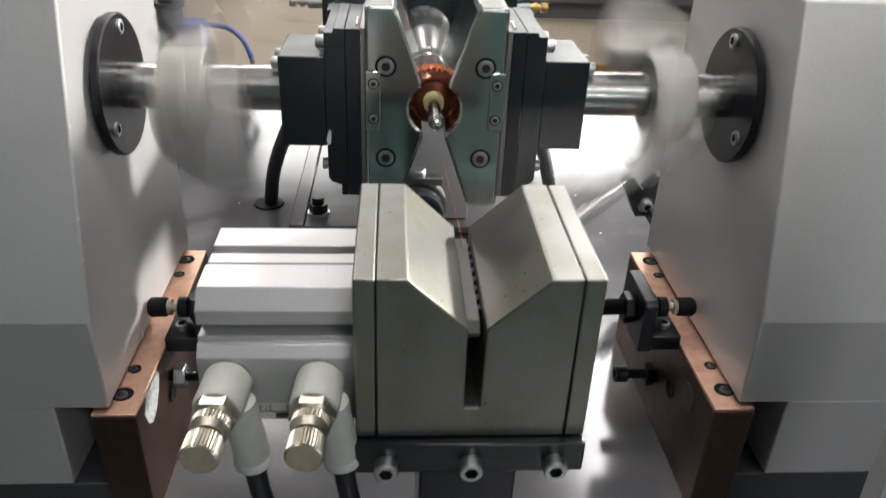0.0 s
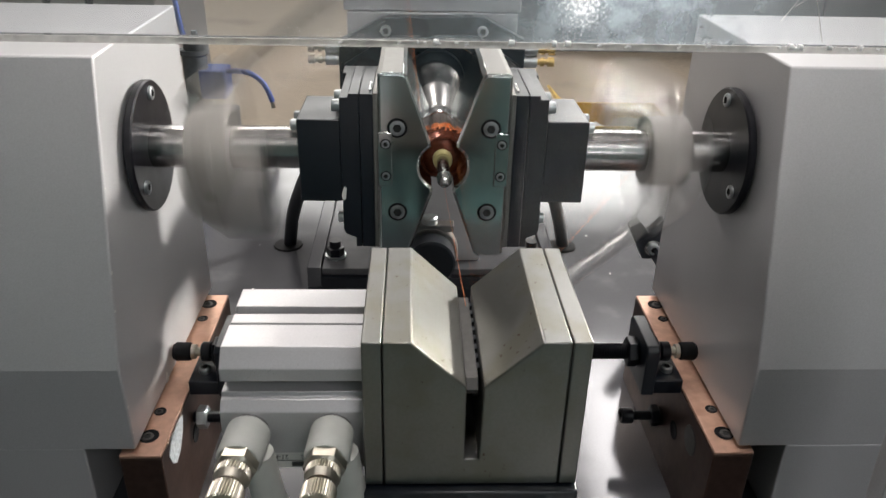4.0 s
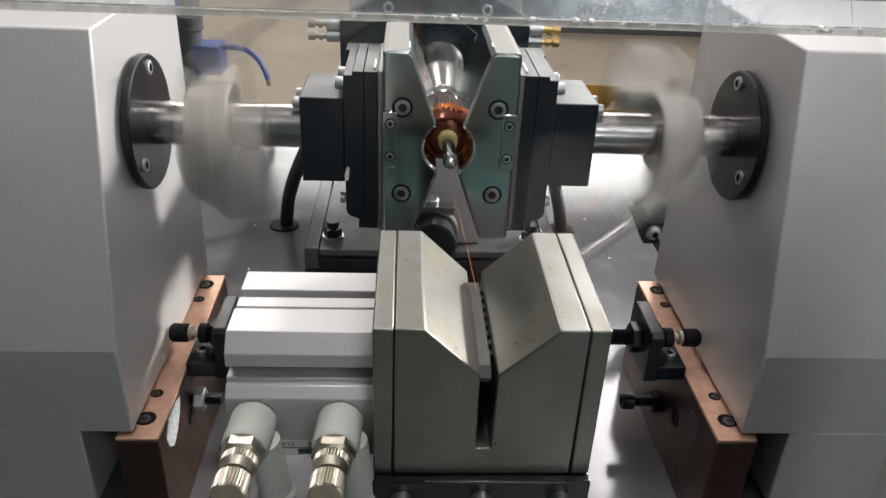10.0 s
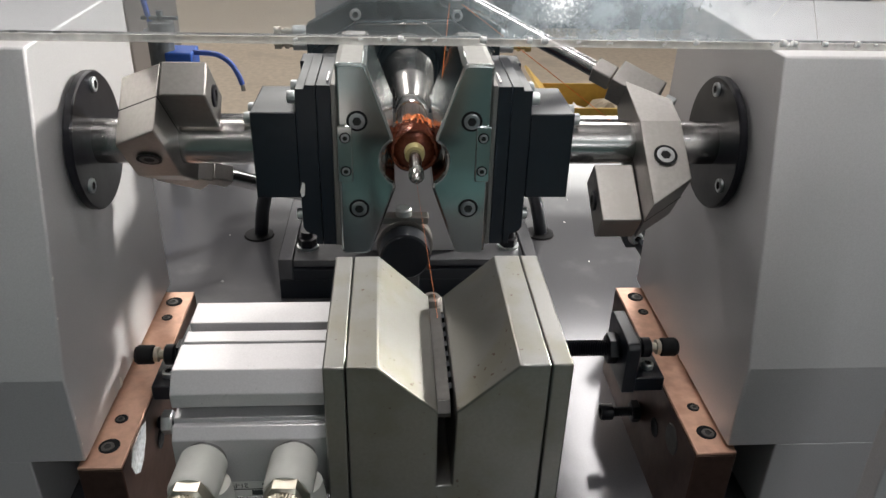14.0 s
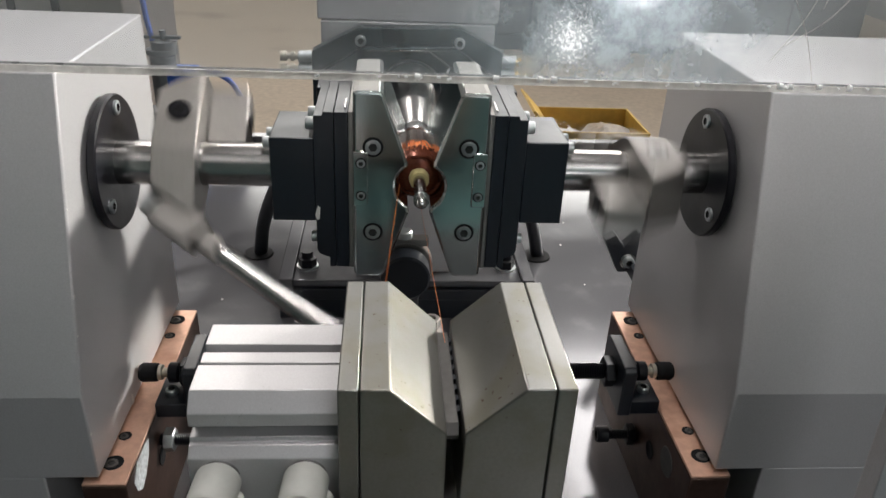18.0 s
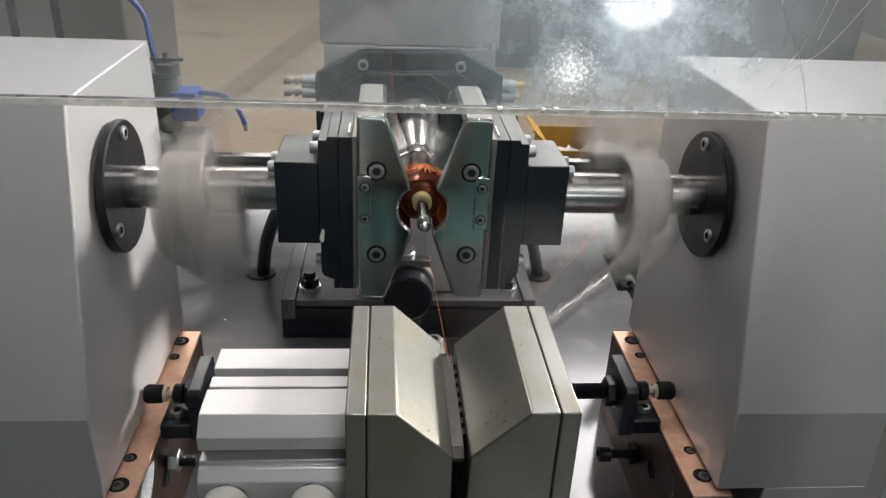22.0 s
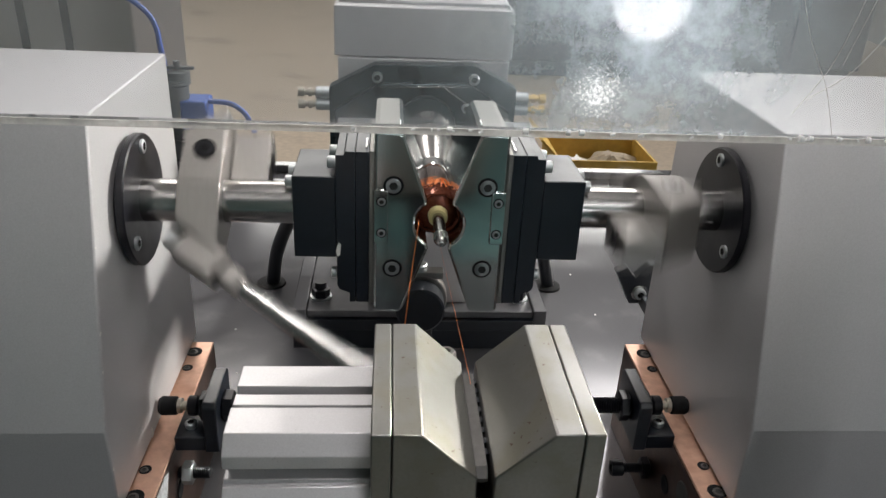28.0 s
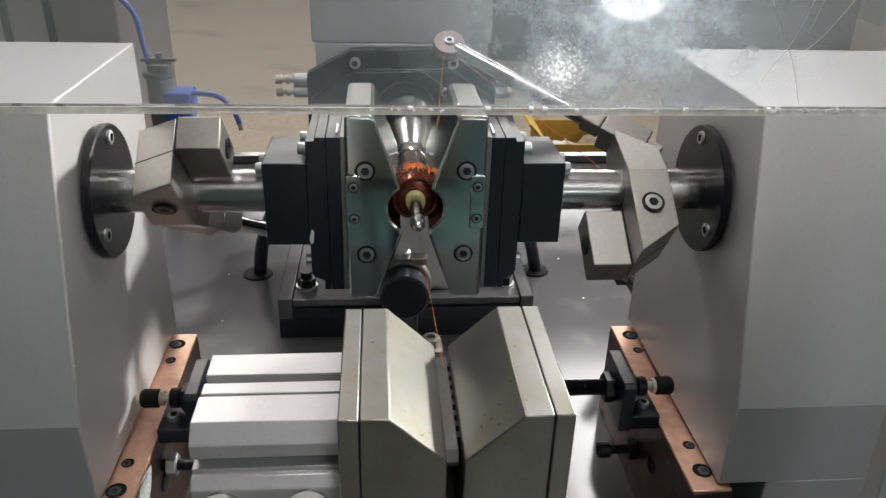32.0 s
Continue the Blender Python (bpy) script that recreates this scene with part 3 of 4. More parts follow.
def winding_unit(s):
    """A painted housing on its slide with flange, shaft, head block, wire former and flyer; s as for the flyer."""
    unit = tagged(empty("winding_unit"), "silver-grey winding unit with black head block and polished former", "winding unit", group="winding units")
    m = lambda bm: mirrored(bm) if s > 0 else bm  # noqa: E731

    def add(name, bm, mat, label="", bevel=0.0, parent=None):
        return part(name, m(bm), mat, parent or unit, label, bevel)

    # housing: its front leans back above a crease
    side = [(0.148, 0.088), (0.148, 0.147), (0.192, 0.3165), (0.345, 0.3165), (0.345, 0.088)]
    add("housing", prism(side, "x", -0.50, -0.1865), PAINT, "silver-grey painted housing with a leaning front", 0.0012)
    add("housing_skirt", cuboid(-0.50, -0.2175, 0.1482, 0.34, 0.028, 0.0885), PAINT, "", 0.001)
    if s > 0:
        claw = [(-0.190, 0.100), (-0.200, 0.106), (-0.2095, 0.094), (-0.222, 0.108), (-0.230, 0.108), (-0.230, 0.066), (-0.207, 0.066)]
        add("rear_bracket", prism(claw, "y", 0.44, 0.452), BLACK, "black forked bracket", 0.001)
        add("bracket_arm", cuboid(-0.230, -0.216, 0.34, 0.4402, 0.067, 0.078), BLACK)
        add("bracket_washer", turned([(0, 0.0082), (0.001, 0.0082)], (-0.2155, 0.4401, 0.0785), (0, -1, 0), 24), STEEL)
        add("bracket_screw", cap_screw((-0.2155, 0.4391, 0.0785), (0, -1, 0), 0.0056, 0.005), ZINC)
    # solid black block paints the shade in the gap under the housing
    add("housing_gap_shade", cuboid(-0.2172, -0.19, 0.20, 0.34, 0.03, 0.0875), RUBBER_SHADE)
    if s < 0:
        for y, z, r in ((0.1482, 0.120, 0.0009), (0.1482, 0.1005, 0.0006), (0.157, 0.181, 0.0007), (0.1625, 0.2025, 0.0011), (0.1745, 0.2485, 0.0006)):
            add("edge_chip", turned([(0, r * 1.3), (0.0003, r)], (-0.1866, y + 0.001, z), (1, 0, -0.1), 6), PAPER, "chipped paint on the housing edge")
        add("edge_chip", prism([(0.214, 0.0885), (0.2185, 0.0885), (0.2175, 0.0945), (0.2155, 0.0965)], "x", -0.1866, -0.1862), PAPER, "chipped paint on the housing edge")
    # flange with its screws
    fl = add("flange", turned([(0, 0.034), (0.0026, 0.034), (0.0026, 0.0394), (0.0034, 0.0404), (0.0068, 0.0404), (0.0077, 0.0394), (0.0077, 0.0)], (-0.1868, AXIS_Y, AXIS_Z), (1, 0, 0), 72,
                              caps=(True, False)), BLACK_RING, "black round bearing flange")
    for y, z in ((0.2475, 0.2815), (0.2165, 0.2320)):
        add("screw", cap_screw((-0.1794, y, z), (1, 0, 0), 0.0043, 0.002), ZINC, "", 0, fl)
    add("shaft", rod((-0.19, AXIS_Y, AXIS_Z), (-0.083, AXIS_Y, AXIS_Z), 0.0132, 40), STEEL, "bright turned steel shaft")
    # head block
    add("head_block", cuboid(-0.0885, -0.0627, 0.2265, 0.2775, 0.2195, 0.2725), BLACK, "black steel head block", 0.0008)
    prof = [(-0.0625, 0.2862), (-0.0625, 0.2), (-0.061, 0.197), (-0.0548, 0.1945), (-0.0548, 0.188), (-0.0510, 0.188), (-0.0510, 0.2885), (-0.0570, 0.2885), (-0.0575, 0.2862)]
    add("head_plate", prism(prof, "y", 0.2262, 0.292), BLACK, "black stepped steel plate", 0.0003)
    add("inner_plate", cuboid(-0.0506, -0.0428, 0.2262, 0.286, 0.188, 0.2885), BLACK, "black steel plate", 0.0002)
    add("shim_plate", cuboid(-0.0425, -0.0400, 0.2256, 0.292, 0.188, 0.2892), MILLED, "thin bare steel shim plate", 0.0003)
    add("stop_strip", cuboid(-0.0450, -0.0440, 0.232, 0.250, 0.2886, 0.2898), STEEL)
    add("head_rear", cuboid(-0.066, -0.0402, 0.2922, 0.312, 0.195, 0.284), BLACK, "", 0.0008)
    for p in ((-0.0895, 0.235, 0.2665), (-0.0895, 0.252, 0.2665)):
        add("bolt", cap_screw((p[0] + 0.001, p[1], p[2]), (-1, 0, 0), 0.0036, 0.0046), ZINC)
    for p in ((-0.0625, 0.2335, 0.2795), (-0.0625, 0.254, 0.2795)):
        add("bolt", cap_screw(p, (-1, 0, 0), 0.0038, 0.0052), ZINC)
    add("bolt", cap_screw((-0.0635, 0.235, 0.205), (-1, 0, 0), 0.0035, 0.003), ZINC)
    add("bolt", cap_screw((-0.049, 0.24, 0.188), (0, 0, -1), 0.004, 0.004), ZINC)
    if s < 0:
        add("paint_chip", prism([(-0.0630, 0.2240), (-0.0612, 0.2300), (-0.0598, 0.2285), (-0.0604, 0.2215), (-0.0620, 0.2205)], "y", 0.2256, 0.2262), PAPER, "chipped white paint spot")
    # former: polished V-shaped wire guide with a round mouth at the armature
    r = 0.0148
    arc = [(-r * math.cos(radians(t)), ARM_Z + r * math.sin(radians(t))) for t in range(58, -63, -10)]
    shape = [(-0.0398, 0.3005), (-0.0368, 0.3015), (-0.0245, 0.3015), (-0.0222, 0.2995), (-0.0078, 0.2590), *arc, (-0.0062, 0.2265), (-0.021, 0.184), (-0.0235, 0.1815),
             (-0.0375, 0.1815), (-0.0398, 0.184)]
    body = prism(shape, "y", 0.2260, 0.300)
    bmesh.ops.recalc_face_normals(body, faces=body.faces)
    front = [f for f in body.faces if f.normal.y < -0.9]
    bmesh.ops.inset_region(body, faces=front, thickness=0.0016, depth=0.0015, use_even_offset=True)
    for f in body.faces:
        if f.normal.z > 0.9:
            f.material_index = 1
    former = part("former", m(body), (POLISHED, MATT), unit, "polished steel V-shaped wire former", 0.0003, segments=1)
    for z in (0.2685, 0.2135):
        add("former_screw", cap_screw((-0.0282, 0.2246, z), (0, -1, 0), 0.0046, 0.0012), SCREW, "", 0, former)
        # flat black disc paints the shade around the screw head
        add("screw_recess_shade", turned([(0, 0.0061), (0.0002, 0.0061)], (-0.0282, 0.22455, z), (0, -1, 0), 28), RUBBER_SHADE, "", 0, former)
    key = add("cover_strip", cuboid(-0.0398, -0.0312, 0.2225, 0.2245, 0.2315, 0.2660), POLISHED, "small polished cover strip", 0.0006)
    for z in (0.2590, 0.2385):
        add("strip_screw", cap_screw((-0.0352, 0.2224, z), (0, -1, 0), 0.0025, 0.0008), SCREW, "", 0, key)
        # same painted shade around the small strip screw
        add("strip_recess_shade", turned([(0, 0.0032), (0.0002, 0.0032)], (-0.0352, 0.22255, z), (0, -1, 0), 24), RUBBER_SHADE, "", 0, key)
    return unit


unit_left, unit_right = winding_unit(-1), winding_unit(1)
FLYER_X = 0.143
flyer_left, flyer_right = flyer(-1, unit_left), flyer(1, unit_right)


# ---------------------------------------------------------------- slide beams with end stops
def slide_beam(s):
    m = lambda bm: mirrored(bm) if s > 0 else bm  # noqa: E731
    beam = tagged(empty("slide_beam"), "slide beam with a dark brown body and a paler copper-coloured top", "slide beam", group="slide beams")
    # body in dark brown, top strip in paler copper colour
    part("beam", m(cuboid(-0.1965, -0.171, 0.145, 0.337, 0.0, 0.0832)), DARK_BROWN, beam, "dark brown beam body", bevel=0.0008)
    part("top_strip", m(cuboid(-0.1965, -0.1712, 0.1452, 0.337, 0.0834, 0.0855)), COPPERED, beam, "copper-coloured top strip", bevel=0.0007)
    part("foot_plate", m(cuboid(-0.48, -0.1966, 0.150, 0.337, 0.0, 0.026)), PAINT_DARK, beam, bevel=0.001)
    for y, hr in ((0.163, 0.0062), (0.187, 0.004), (0.300, 0.004), (0.322, 0.0062)):
        # black ring paints the counterbore's shade; no hole is cut
        part("counterbore_shade", m(turned([(0, hr), (0.0003, hr), (0.0003, hr * 0.87), (0.0001, hr * 0.8)], (-0.1835, y, 0.0856), (0, 0, 1), 24)), RUBBER_SHADE, beam)
        part("beam_bolt", m(cap_screw((-0.1835 - hr * 0.12, y - hr * 0.12, 0.0856), (0, 0, 1), hr * 0.62, 0.0007)), DARKSTEEL, beam)
    # black disc on the side paints a hole's shade
    part("side_hole_shade", m(turned([(0, 0.0068), (0.0004, 0.0068), (0.0004, 0.006), (0.0001, 0.0055)], (-0.1709, 0.210, 0.048), (1, 0, 0), 28)), RUBBER_SHADE, beam)
    if s < 0:
        part("paint_patch", m(prism([(0.1570, 0.0745), (0.1650, 0.0825), (0.1830, 0.0828), (0.1905, 0.0800), (0.1860, 0.0715), (0.1760, 0.0625), (0.1670, 0.0600), (0.1600, 0.0655)], "x", -0.1709, -0.1705)), SMEAR, beam, "smeared white paint patch")
    else:
        part("side_plug", m(turned([(0, 0.0105), (0.0006, 0.0100)], (-0.1709, 0.181, 0.064), (1, 0, 0), 28)), DARKSTEEL, beam)


def stop_bracket(s):
    m = lambda bm: mirrored(bm) if s > 0 else bm  # noqa: E731
    stop = tagged(empty("stop_bracket"), "black steel stop bracket with threaded adjusting rod", "bracket", group="stop brackets")
    plate = [(0.208, 0.081), (0.208, 0.117), (0.211, 0.120), (0.251, 0.120), (0.254, 0.117), (0.254, 0.081)]
    y, z = 0.231, 0.1025
    part("plate", m(prism(plate, "x", -0.1505, -0.1415)), BLACK, stop, bevel=0.001)
    part("foot", m(cuboid(-0.1708, -0.1506, 0.210, 0.252, 0.081, 0.092)), BLACK, stop, bevel=0.0008)
    part("foot_bolt", m(cap_screw((-0.1620, 0.222, 0.092), (0, 0, 1), 0.004, 0.004)), ZINC, stop)
    part("threaded_rod", m(thread((-0.160, y, z), (-0.098 if s > 0 else -0.128, y, z), 0.0058, 0.0012)), BLACK_RING, stop, "black threaded adjusting rod")
    part("nut", m(hex_nut((-0.1415, y, z), (1, 0, 0), 0.0095, 0.0075, 0.6)), BLACK_RING, stop)
    part("nut", m(hex_nut((-0.1506, y, z), (-1, 0, 0), 0.0088, 0.006, 0.6)), BLACK_RING, stop)
    part("collar", m(turned([(0, 0.0062), (0.0008, 0.0070), (0.0062, 0.0070), (0.007, 0.0060)], (-0.1580, y, z), (-1, 0, 0), 24)), BLACK_RING, stop)
    part("neck", m(turned([(0, 0.0032), (0.004, 0.0032), (0.0042, 0.0052), (0.0068, 0.0052), (0.007, 0.004)], (-0.1650, y, z), (-1, 0, 0), 20)), NICKEL, stop, "bright turned neck")
    part("rubber_cap", m(turned([(0, 0.0050), (0.001, 0.0064), (0.0105, 0.0066), (0.0125, 0.0052)], (-0.1718, y, z), (-1, 0, 0), 24)), RUBBER_SHADE, stop)
    bolt = tagged(empty("stop_bolt"), "black hexagon bolt screwed into the beam's side", "bolt", group="stop bolts")
    if s > 0:
        part("thread", m(thread((-0.1708, 0.241, 0.036), (-0.149, 0.241, 0.036), 0.0038, 0.0012)), BLACK_RING, bolt)
        part("head", m(cap_screw((-0.1495, 0.241, 0.036), (1, 0, 0), 0.0062, 0.0085)), BLACK_RING, bolt)
        part("lock_nut", m(hex_nut((-0.1700, 0.241, 0.036), (1, 0, 0), 0.0072, 0.006, 0.5)), BLACK_RING, bolt)
    else:
        part("thread", m(thread((-0.1708, 0.212, 0.0605), (-0.150, 0.212, 0.0605), 0.0042, 0.0012)), BLACK_RING, bolt)
        part("lock_nut", m(hex_nut((-0.168, 0.212, 0.0605), (1, 0, 0), 0.0072, 0.007, 0.5)), ZINC, bolt)


for side_sign in (-1, 1):
    slide_beam(side_sign)
    stop_bracket(side_sign)


# ---------------------------------------------------------------- wire clamp in the foreground
JX = 0.0037
clamp = tagged(empty("wire_clamp"), "worn ground-steel V-block wire clamp on a black bar", "clamp")
vee = [(-0.0327, 0.2028), (-0.0327, 0.267), (-0.0229, 0.267), (-0.0032, 0.2482), (-0.0030, 0.2150), (0.0025, 0.2150), (0.0029, 0.2482), (0.0229, 0.267), (0.0327, 0.267), (0.0327, 0.2028)]
part("jaw_block", prism([(JX + x, z) for x, z in vee], "y", 0.0, 0.0712), JAW, clamp, "steel block with a V mouth and a slot", bevel=0.0006)
for a, b in ((-0.040, -0.0330), (0.0330, 0.040)):
    part("side_plate", cuboid(JX + a, JX + b, 0.0, 0.0712, 0.2028, 0.267), JAW, clamp, bevel=0.0007)
part("blade", prism([(0.006, 0.2425), (0.0095, 0.2456), (0.066, 0.2456), (0.066, 0.2405), (0.0065, 0.2405)], "x", JX - 0.0031, JX + 0.0016), DARKSTEEL, clamp, "thin grey clamping blade", bevel=0.0002)
# black block added so the slot's depth reads as dark shade
part("slot_shade", cuboid(JX - 0.0029, JX + 0.0024, 0.052, 0.0700, 0.2152, 0.2383), RUBBER_SHADE, clamp, "black block painting the shade deep in the slot")
for k in range(8):
    y = 0.015 + k * 0.0062
    part("tooth", prism([(JX + 0.0006, y), (JX + 0.0026, y + 0.0009), (JX + 0.0026, y + 0.0040), (JX + 0.0012, y + 0.0034)], "z", 0.232, 0.2455), BLACK, clamp)
part("mounting_bar", cuboid(JX - 0.0403, JX + 0.0403, -0.004, 0.060, 0.1895, 0.2024), BLACK, clamp, "black mounting bar", bevel=0.0008)
for x in (-0.0295, 0.0, 0.0295):
    part("bar_screw", cap_screw((JX + x, -0.0039, 0.1938), (0, -1, 0), 0.0042, 0.0052), ZINC, clamp)
part("post", cuboid(JX - 0.0175, JX + 0.0175, 0.000, 0.045, 0.0, 0.1893), BLACK, clamp, "black steel post", bevel=0.001)


# ---------------------------------------------------------------- pneumatic cylinder with its fittings
def cylinder():
    cyl = tagged(empty("pneumatic_cylinder"), "silver anodised compact pneumatic cylinder with slots", "cylinder")
    # section in y (depth) and z; slots cut into the top and the front
    y0, y1, z0, z1 = 0.0088, 0.0645, 0.2035, 0.2515
    prof = [(y0, z0), (y0, 0.2302), (y0 + 0.0032, 0.2338), (0.0140, 0.2338), (0.0140, 0.2358), (0.0205, 0.2358), (0.0205, 0.2400), (0.0145, 0.2400), (0.0145, 0.2455), (0.0205, z1), (0.0355, z1), (0.0355, z1 - 0.006),
            (0.0381, z1 - 0.006), (0.0381, z1 - 0.001), (0.0450, z1 - 0.001), (0.0450, z1 - 0.007), (0.0486, z1 - 0.007), (0.0486, z1), (y1 - 0.002, z1), (y1, z1 - 0.002), (y1, z0)]
    part("body", prism(prof, "x", -0.0895, -0.0365), ALU, cyl, "extruded aluminium body with slots", bevel=0.0004)
    label = part("label", cuboid(-0.0780, -0.0385, y0 - 0.0004, y0 - 0.0001, 0.2040, 0.2110), PAPER, cyl, "silver printed type label")
    part("print_bar", cuboid(-0.0645, -0.0545, y0 - 0.0007, y0 - 0.0004, 0.2048, 0.2070), LABEL_INK, label)
    part("print_line", cuboid(-0.0780, -0.0385, y0 - 0.0007, y0 - 0.0004, 0.20755, 0.20775), LABEL_INK, label)
    for words, x in (("X10S", -0.0545), ("21-F-", -0.0655)):
        curve = bpy.data.curves.new("type_text", "FONT")
        curve.body, curve.size, curve.extrude = words, 0.0029, 0.00005
        txt = new("type_text", curve)
        txt.data.materials.append(LABEL_INK)
        txt.parent = label
        txt.matrix_local = pose(x, y0 - 0.0006, 0.2104, 90, 180, 0)
    return cyl


cylinder()


def speed_controller(x):
    """A push-in flow regulator: body screwed into the cylinder, hexagon, lock ring, knurled knob and an elbow with hose socket."""
    reg = tagged(empty("flow_regulator"), "off-white air flow regulator with knurled nickel knob", "fitting", group="flow regulators")
    p0 = Vector((x, 0.0086, 0.2225))
    way = Vector((-0.05, -1.0, 0.02)).normalized()
    part("ring", turned([(0, 0.0072), (0.0025, 0.0072)], p0 - 0.001 * way, way, 32), STEEL, reg)
    part("body", turned([(0, 0.0074), (0.001, 0.0082), (0.0150, 0.0082), (0.0165, 0.0074)], p0 + 0.0012 * way, way, 36), RESIN, reg, "off-white plastic body")
    part("hexagon", turned([(0, 0.0066, 6), (0.0048, 0.0066, 6), (0.0058, 0.0060)], p0 + 0.0170 * way, way, 36), NICKEL, reg)
    lock = bmesh.new()
    knurled([(0, 0.0064), (0.004, 0.0064)], p0 + 0.0226 * way, way, lock)
    part("lock_ring", lock, NICKEL, reg)
    part("lock_skirt", turned([(0, 0.0060), (0.0035, 0.0052), (0.0035, 0.002)], p0 + 0.0262 * way, way, 28), NICKEL, reg)
    part("stem", rod(p0 + 0.028 * way, p0 + 0.033 * way, 0.0024), BRASS, reg)
    knob = bmesh.new()
    knurled([(0, 0.0060), (0.0082, 0.0060)], p0 + 0.0310 * way, way, knob)
    part("knob", knob, NICKEL, reg, "knurled nickel knob")
    q = p0 + Vector((0.0040, -0.0095, -0.003))
    down = Vector((0.12, 0.02, -0.99)).normalized()
    part("elbow", turned([(0, 0.0060), (0.022, 0.0062), (0.024, 0.0062)], q, down, 32), RESIN, reg, "off-white hose socket")
    part("collet", turned([(0, 0.0062), (0.001, 0.0068), (0.003, 0.0068), (0.004, 0.0055)], q + 0.024 * down, down, 32), RESIN, reg)
    e = q + 0.021 * down
    hose = tagged(part("air_hose", pipe([e, e + 0.03 * down, e + Vector((0.014, 0.02, -0.09)), e + Vector((0.03, 0.10, -0.205))], 0.0038), HOSE),
                  "glossy black air hose from the flow regulator", "hose", group="air hoses")
    return reg, hose


def knurled(rings, p0, way, bm):
    n = 72
    q = Vector(way).normalized().to_track_quat("Z", "Y").to_matrix()
    rows = []
    (d0, r), (d1, _) = rings
    for d, f in ((d0, 0.9), (d0 + 0.0005, 1), (d1 - 0.0005, 1), (d1, 0.9)):
        rows.append([bm.verts.new(Vector(p0) + q @ Vector((r * f * (1 if k % 2 else 0.93) * math.cos(2 * math.pi * k / n),
                                                           r * f * (1 if k % 2 else 0.93) * math.sin(2 * math.pi * k / n), d))) for k in range(n)])
    for lo, hi in zip(rows, rows[1:]):
        for i in range(n):
            bm.faces.new((lo[i], lo[(i + 1) % n], hi[(i + 1) % n], hi[i]))
    bm.faces.new(rows[0][::-1])
    bm.faces.new(rows[-1])


for fx in (-0.0790, -0.0482):
    speed_controller(fx)


# ---------------------------------------------------------------- armature, chuck and what carries them
arm = tagged(empty("armature", pose(0, 0, ARM_Z)), "motor armature half wound with orange copper wire", "armature")
part("shaft", turned([(0, 0.0036), (0.006, 0.0038), (0.1, 0.0038)], (0, 0.2085, 0), (0, 1, 0), 28), STEEL, arm, "bright armature shaft")
part("shaft_tip", turned([(0, 0.0010), (0.0008, 0.0022), (0.0030, 0.0034), (0.0062, 0.0045), (0.0085, 0.0045), (0.0088, 0.0039), (0.0098, 0.0039), (0.0101, 0.0045), (0.0120, 0.0044), (0.0126, 0.003)], (0, 0.1975, 0), (0, 1, 0), 32), STEEL, arm, "turned steel tip with a groove")
part("insulation_collar", turned([(0, 0.0032), (0, 0.0055), (0.001, 0.0060), (0.006, 0.0062), (0.006, 0.0032)], (0, 0.2345, 0), (0, 1, 0), 32), YELLOW, arm, "yellow insulating collar")
part("core", turned([(0, 0.0085), (0.020, 0.0085)], (0, 0.250, 0), (0, 1, 0), 24), CORE, arm, "laminated iron core with slots")
for k in range(12):
    a = 2 * math.pi * k / 12
    rows = [(0.0158, -0.16), (0.0158, 0.16), (0.0120, 0.19), (0.0120, -0.19)]
    part("core_tooth", prism([(r * math.cos(a + d), r * math.sin(a + d)) for r, d in rows], "y", 0.254, 0.266), CORE, arm)
rng = random.Random(4)
# winding heads: many turns of enamelled wire, each passing beside the shaft
for k in range(30):
    a = 2 * math.pi * k / 30 + 0.1 * rng.random()
    b = a + 1.9 + 0.5 * rng.random()
    lift = 0.6 + 0.4 * rng.random()
    pts = []
    for t in np.linspace(0, 1, 7):
        ang = a + (b - a) * t
        rr = 0.0162 - 0.0030 * math.sin(math.pi * t)
        pts.append((rr * math.cos(ang), 0.2515 - 0.0110 * math.sin(math.pi * t) * lift, rr * math.sin(ang)))
    part("coil_end", pipe(pts, 0.0011, 6, smooth=4), COIL, arm)
    if k % 2:
        part("coil_end", pipe([(x * 0.84, 0.518 - y, z * 0.84) for x, y, z in pts], 0.0013, 6, smooth=3), COPPER, arm)
part("coil_core", turned([(0, 0.0060), (0.0012, 0.0100), (0.004, 0.0140), (0.008, 0.0160), (0.014, 0.0164)], (0, 0.2405, 0), (0, 1, 0), 32), COIL, arm, "dark varnished winding head")
part("commutator", turned([(0, 0.0060), (0, 0.0086), (0.034, 0.0088), (0.034, 0.006)], (0, 0.271, 0), (0, 1, 0), 40), DARKSTEEL, arm, "grey commutator sleeve")
for k in range(12):
    a = 2 * math.pi * (k + 0.5) / 12
    bar = [(r * math.cos(a + d), r * math.sin(a + d)) for r, d in ((0.0085, -0.230), (0.0099, -0.235), (0.0101, 0), (0.0099, 0.235), (0.0085, 0.230))]
    part("commutator_bar", prism(bar, "y", 0.2735, 0.3045), CORE, arm, bevel=0.0002)
part("end_ring", turned([(0, 0.0085), (0.0005, 0.0100), (0.0022, 0.0100), (0.0026, 0.0085)], (0, 0.2705, 0), (0, 1, 0), 40), RESIN, arm, "pale insulating ring")
for k in range(20):
    a = 2 * math.pi * k / 20
    part("hook", rod((0.0094 * math.cos(a), 0.2725, 0.0094 * math.sin(a)), (0.0108 * math.cos(a), 0.2690, 0.0108 * math.sin(a)), 0.0007, 6), COPPER, arm)
rng2 = random.Random(9)
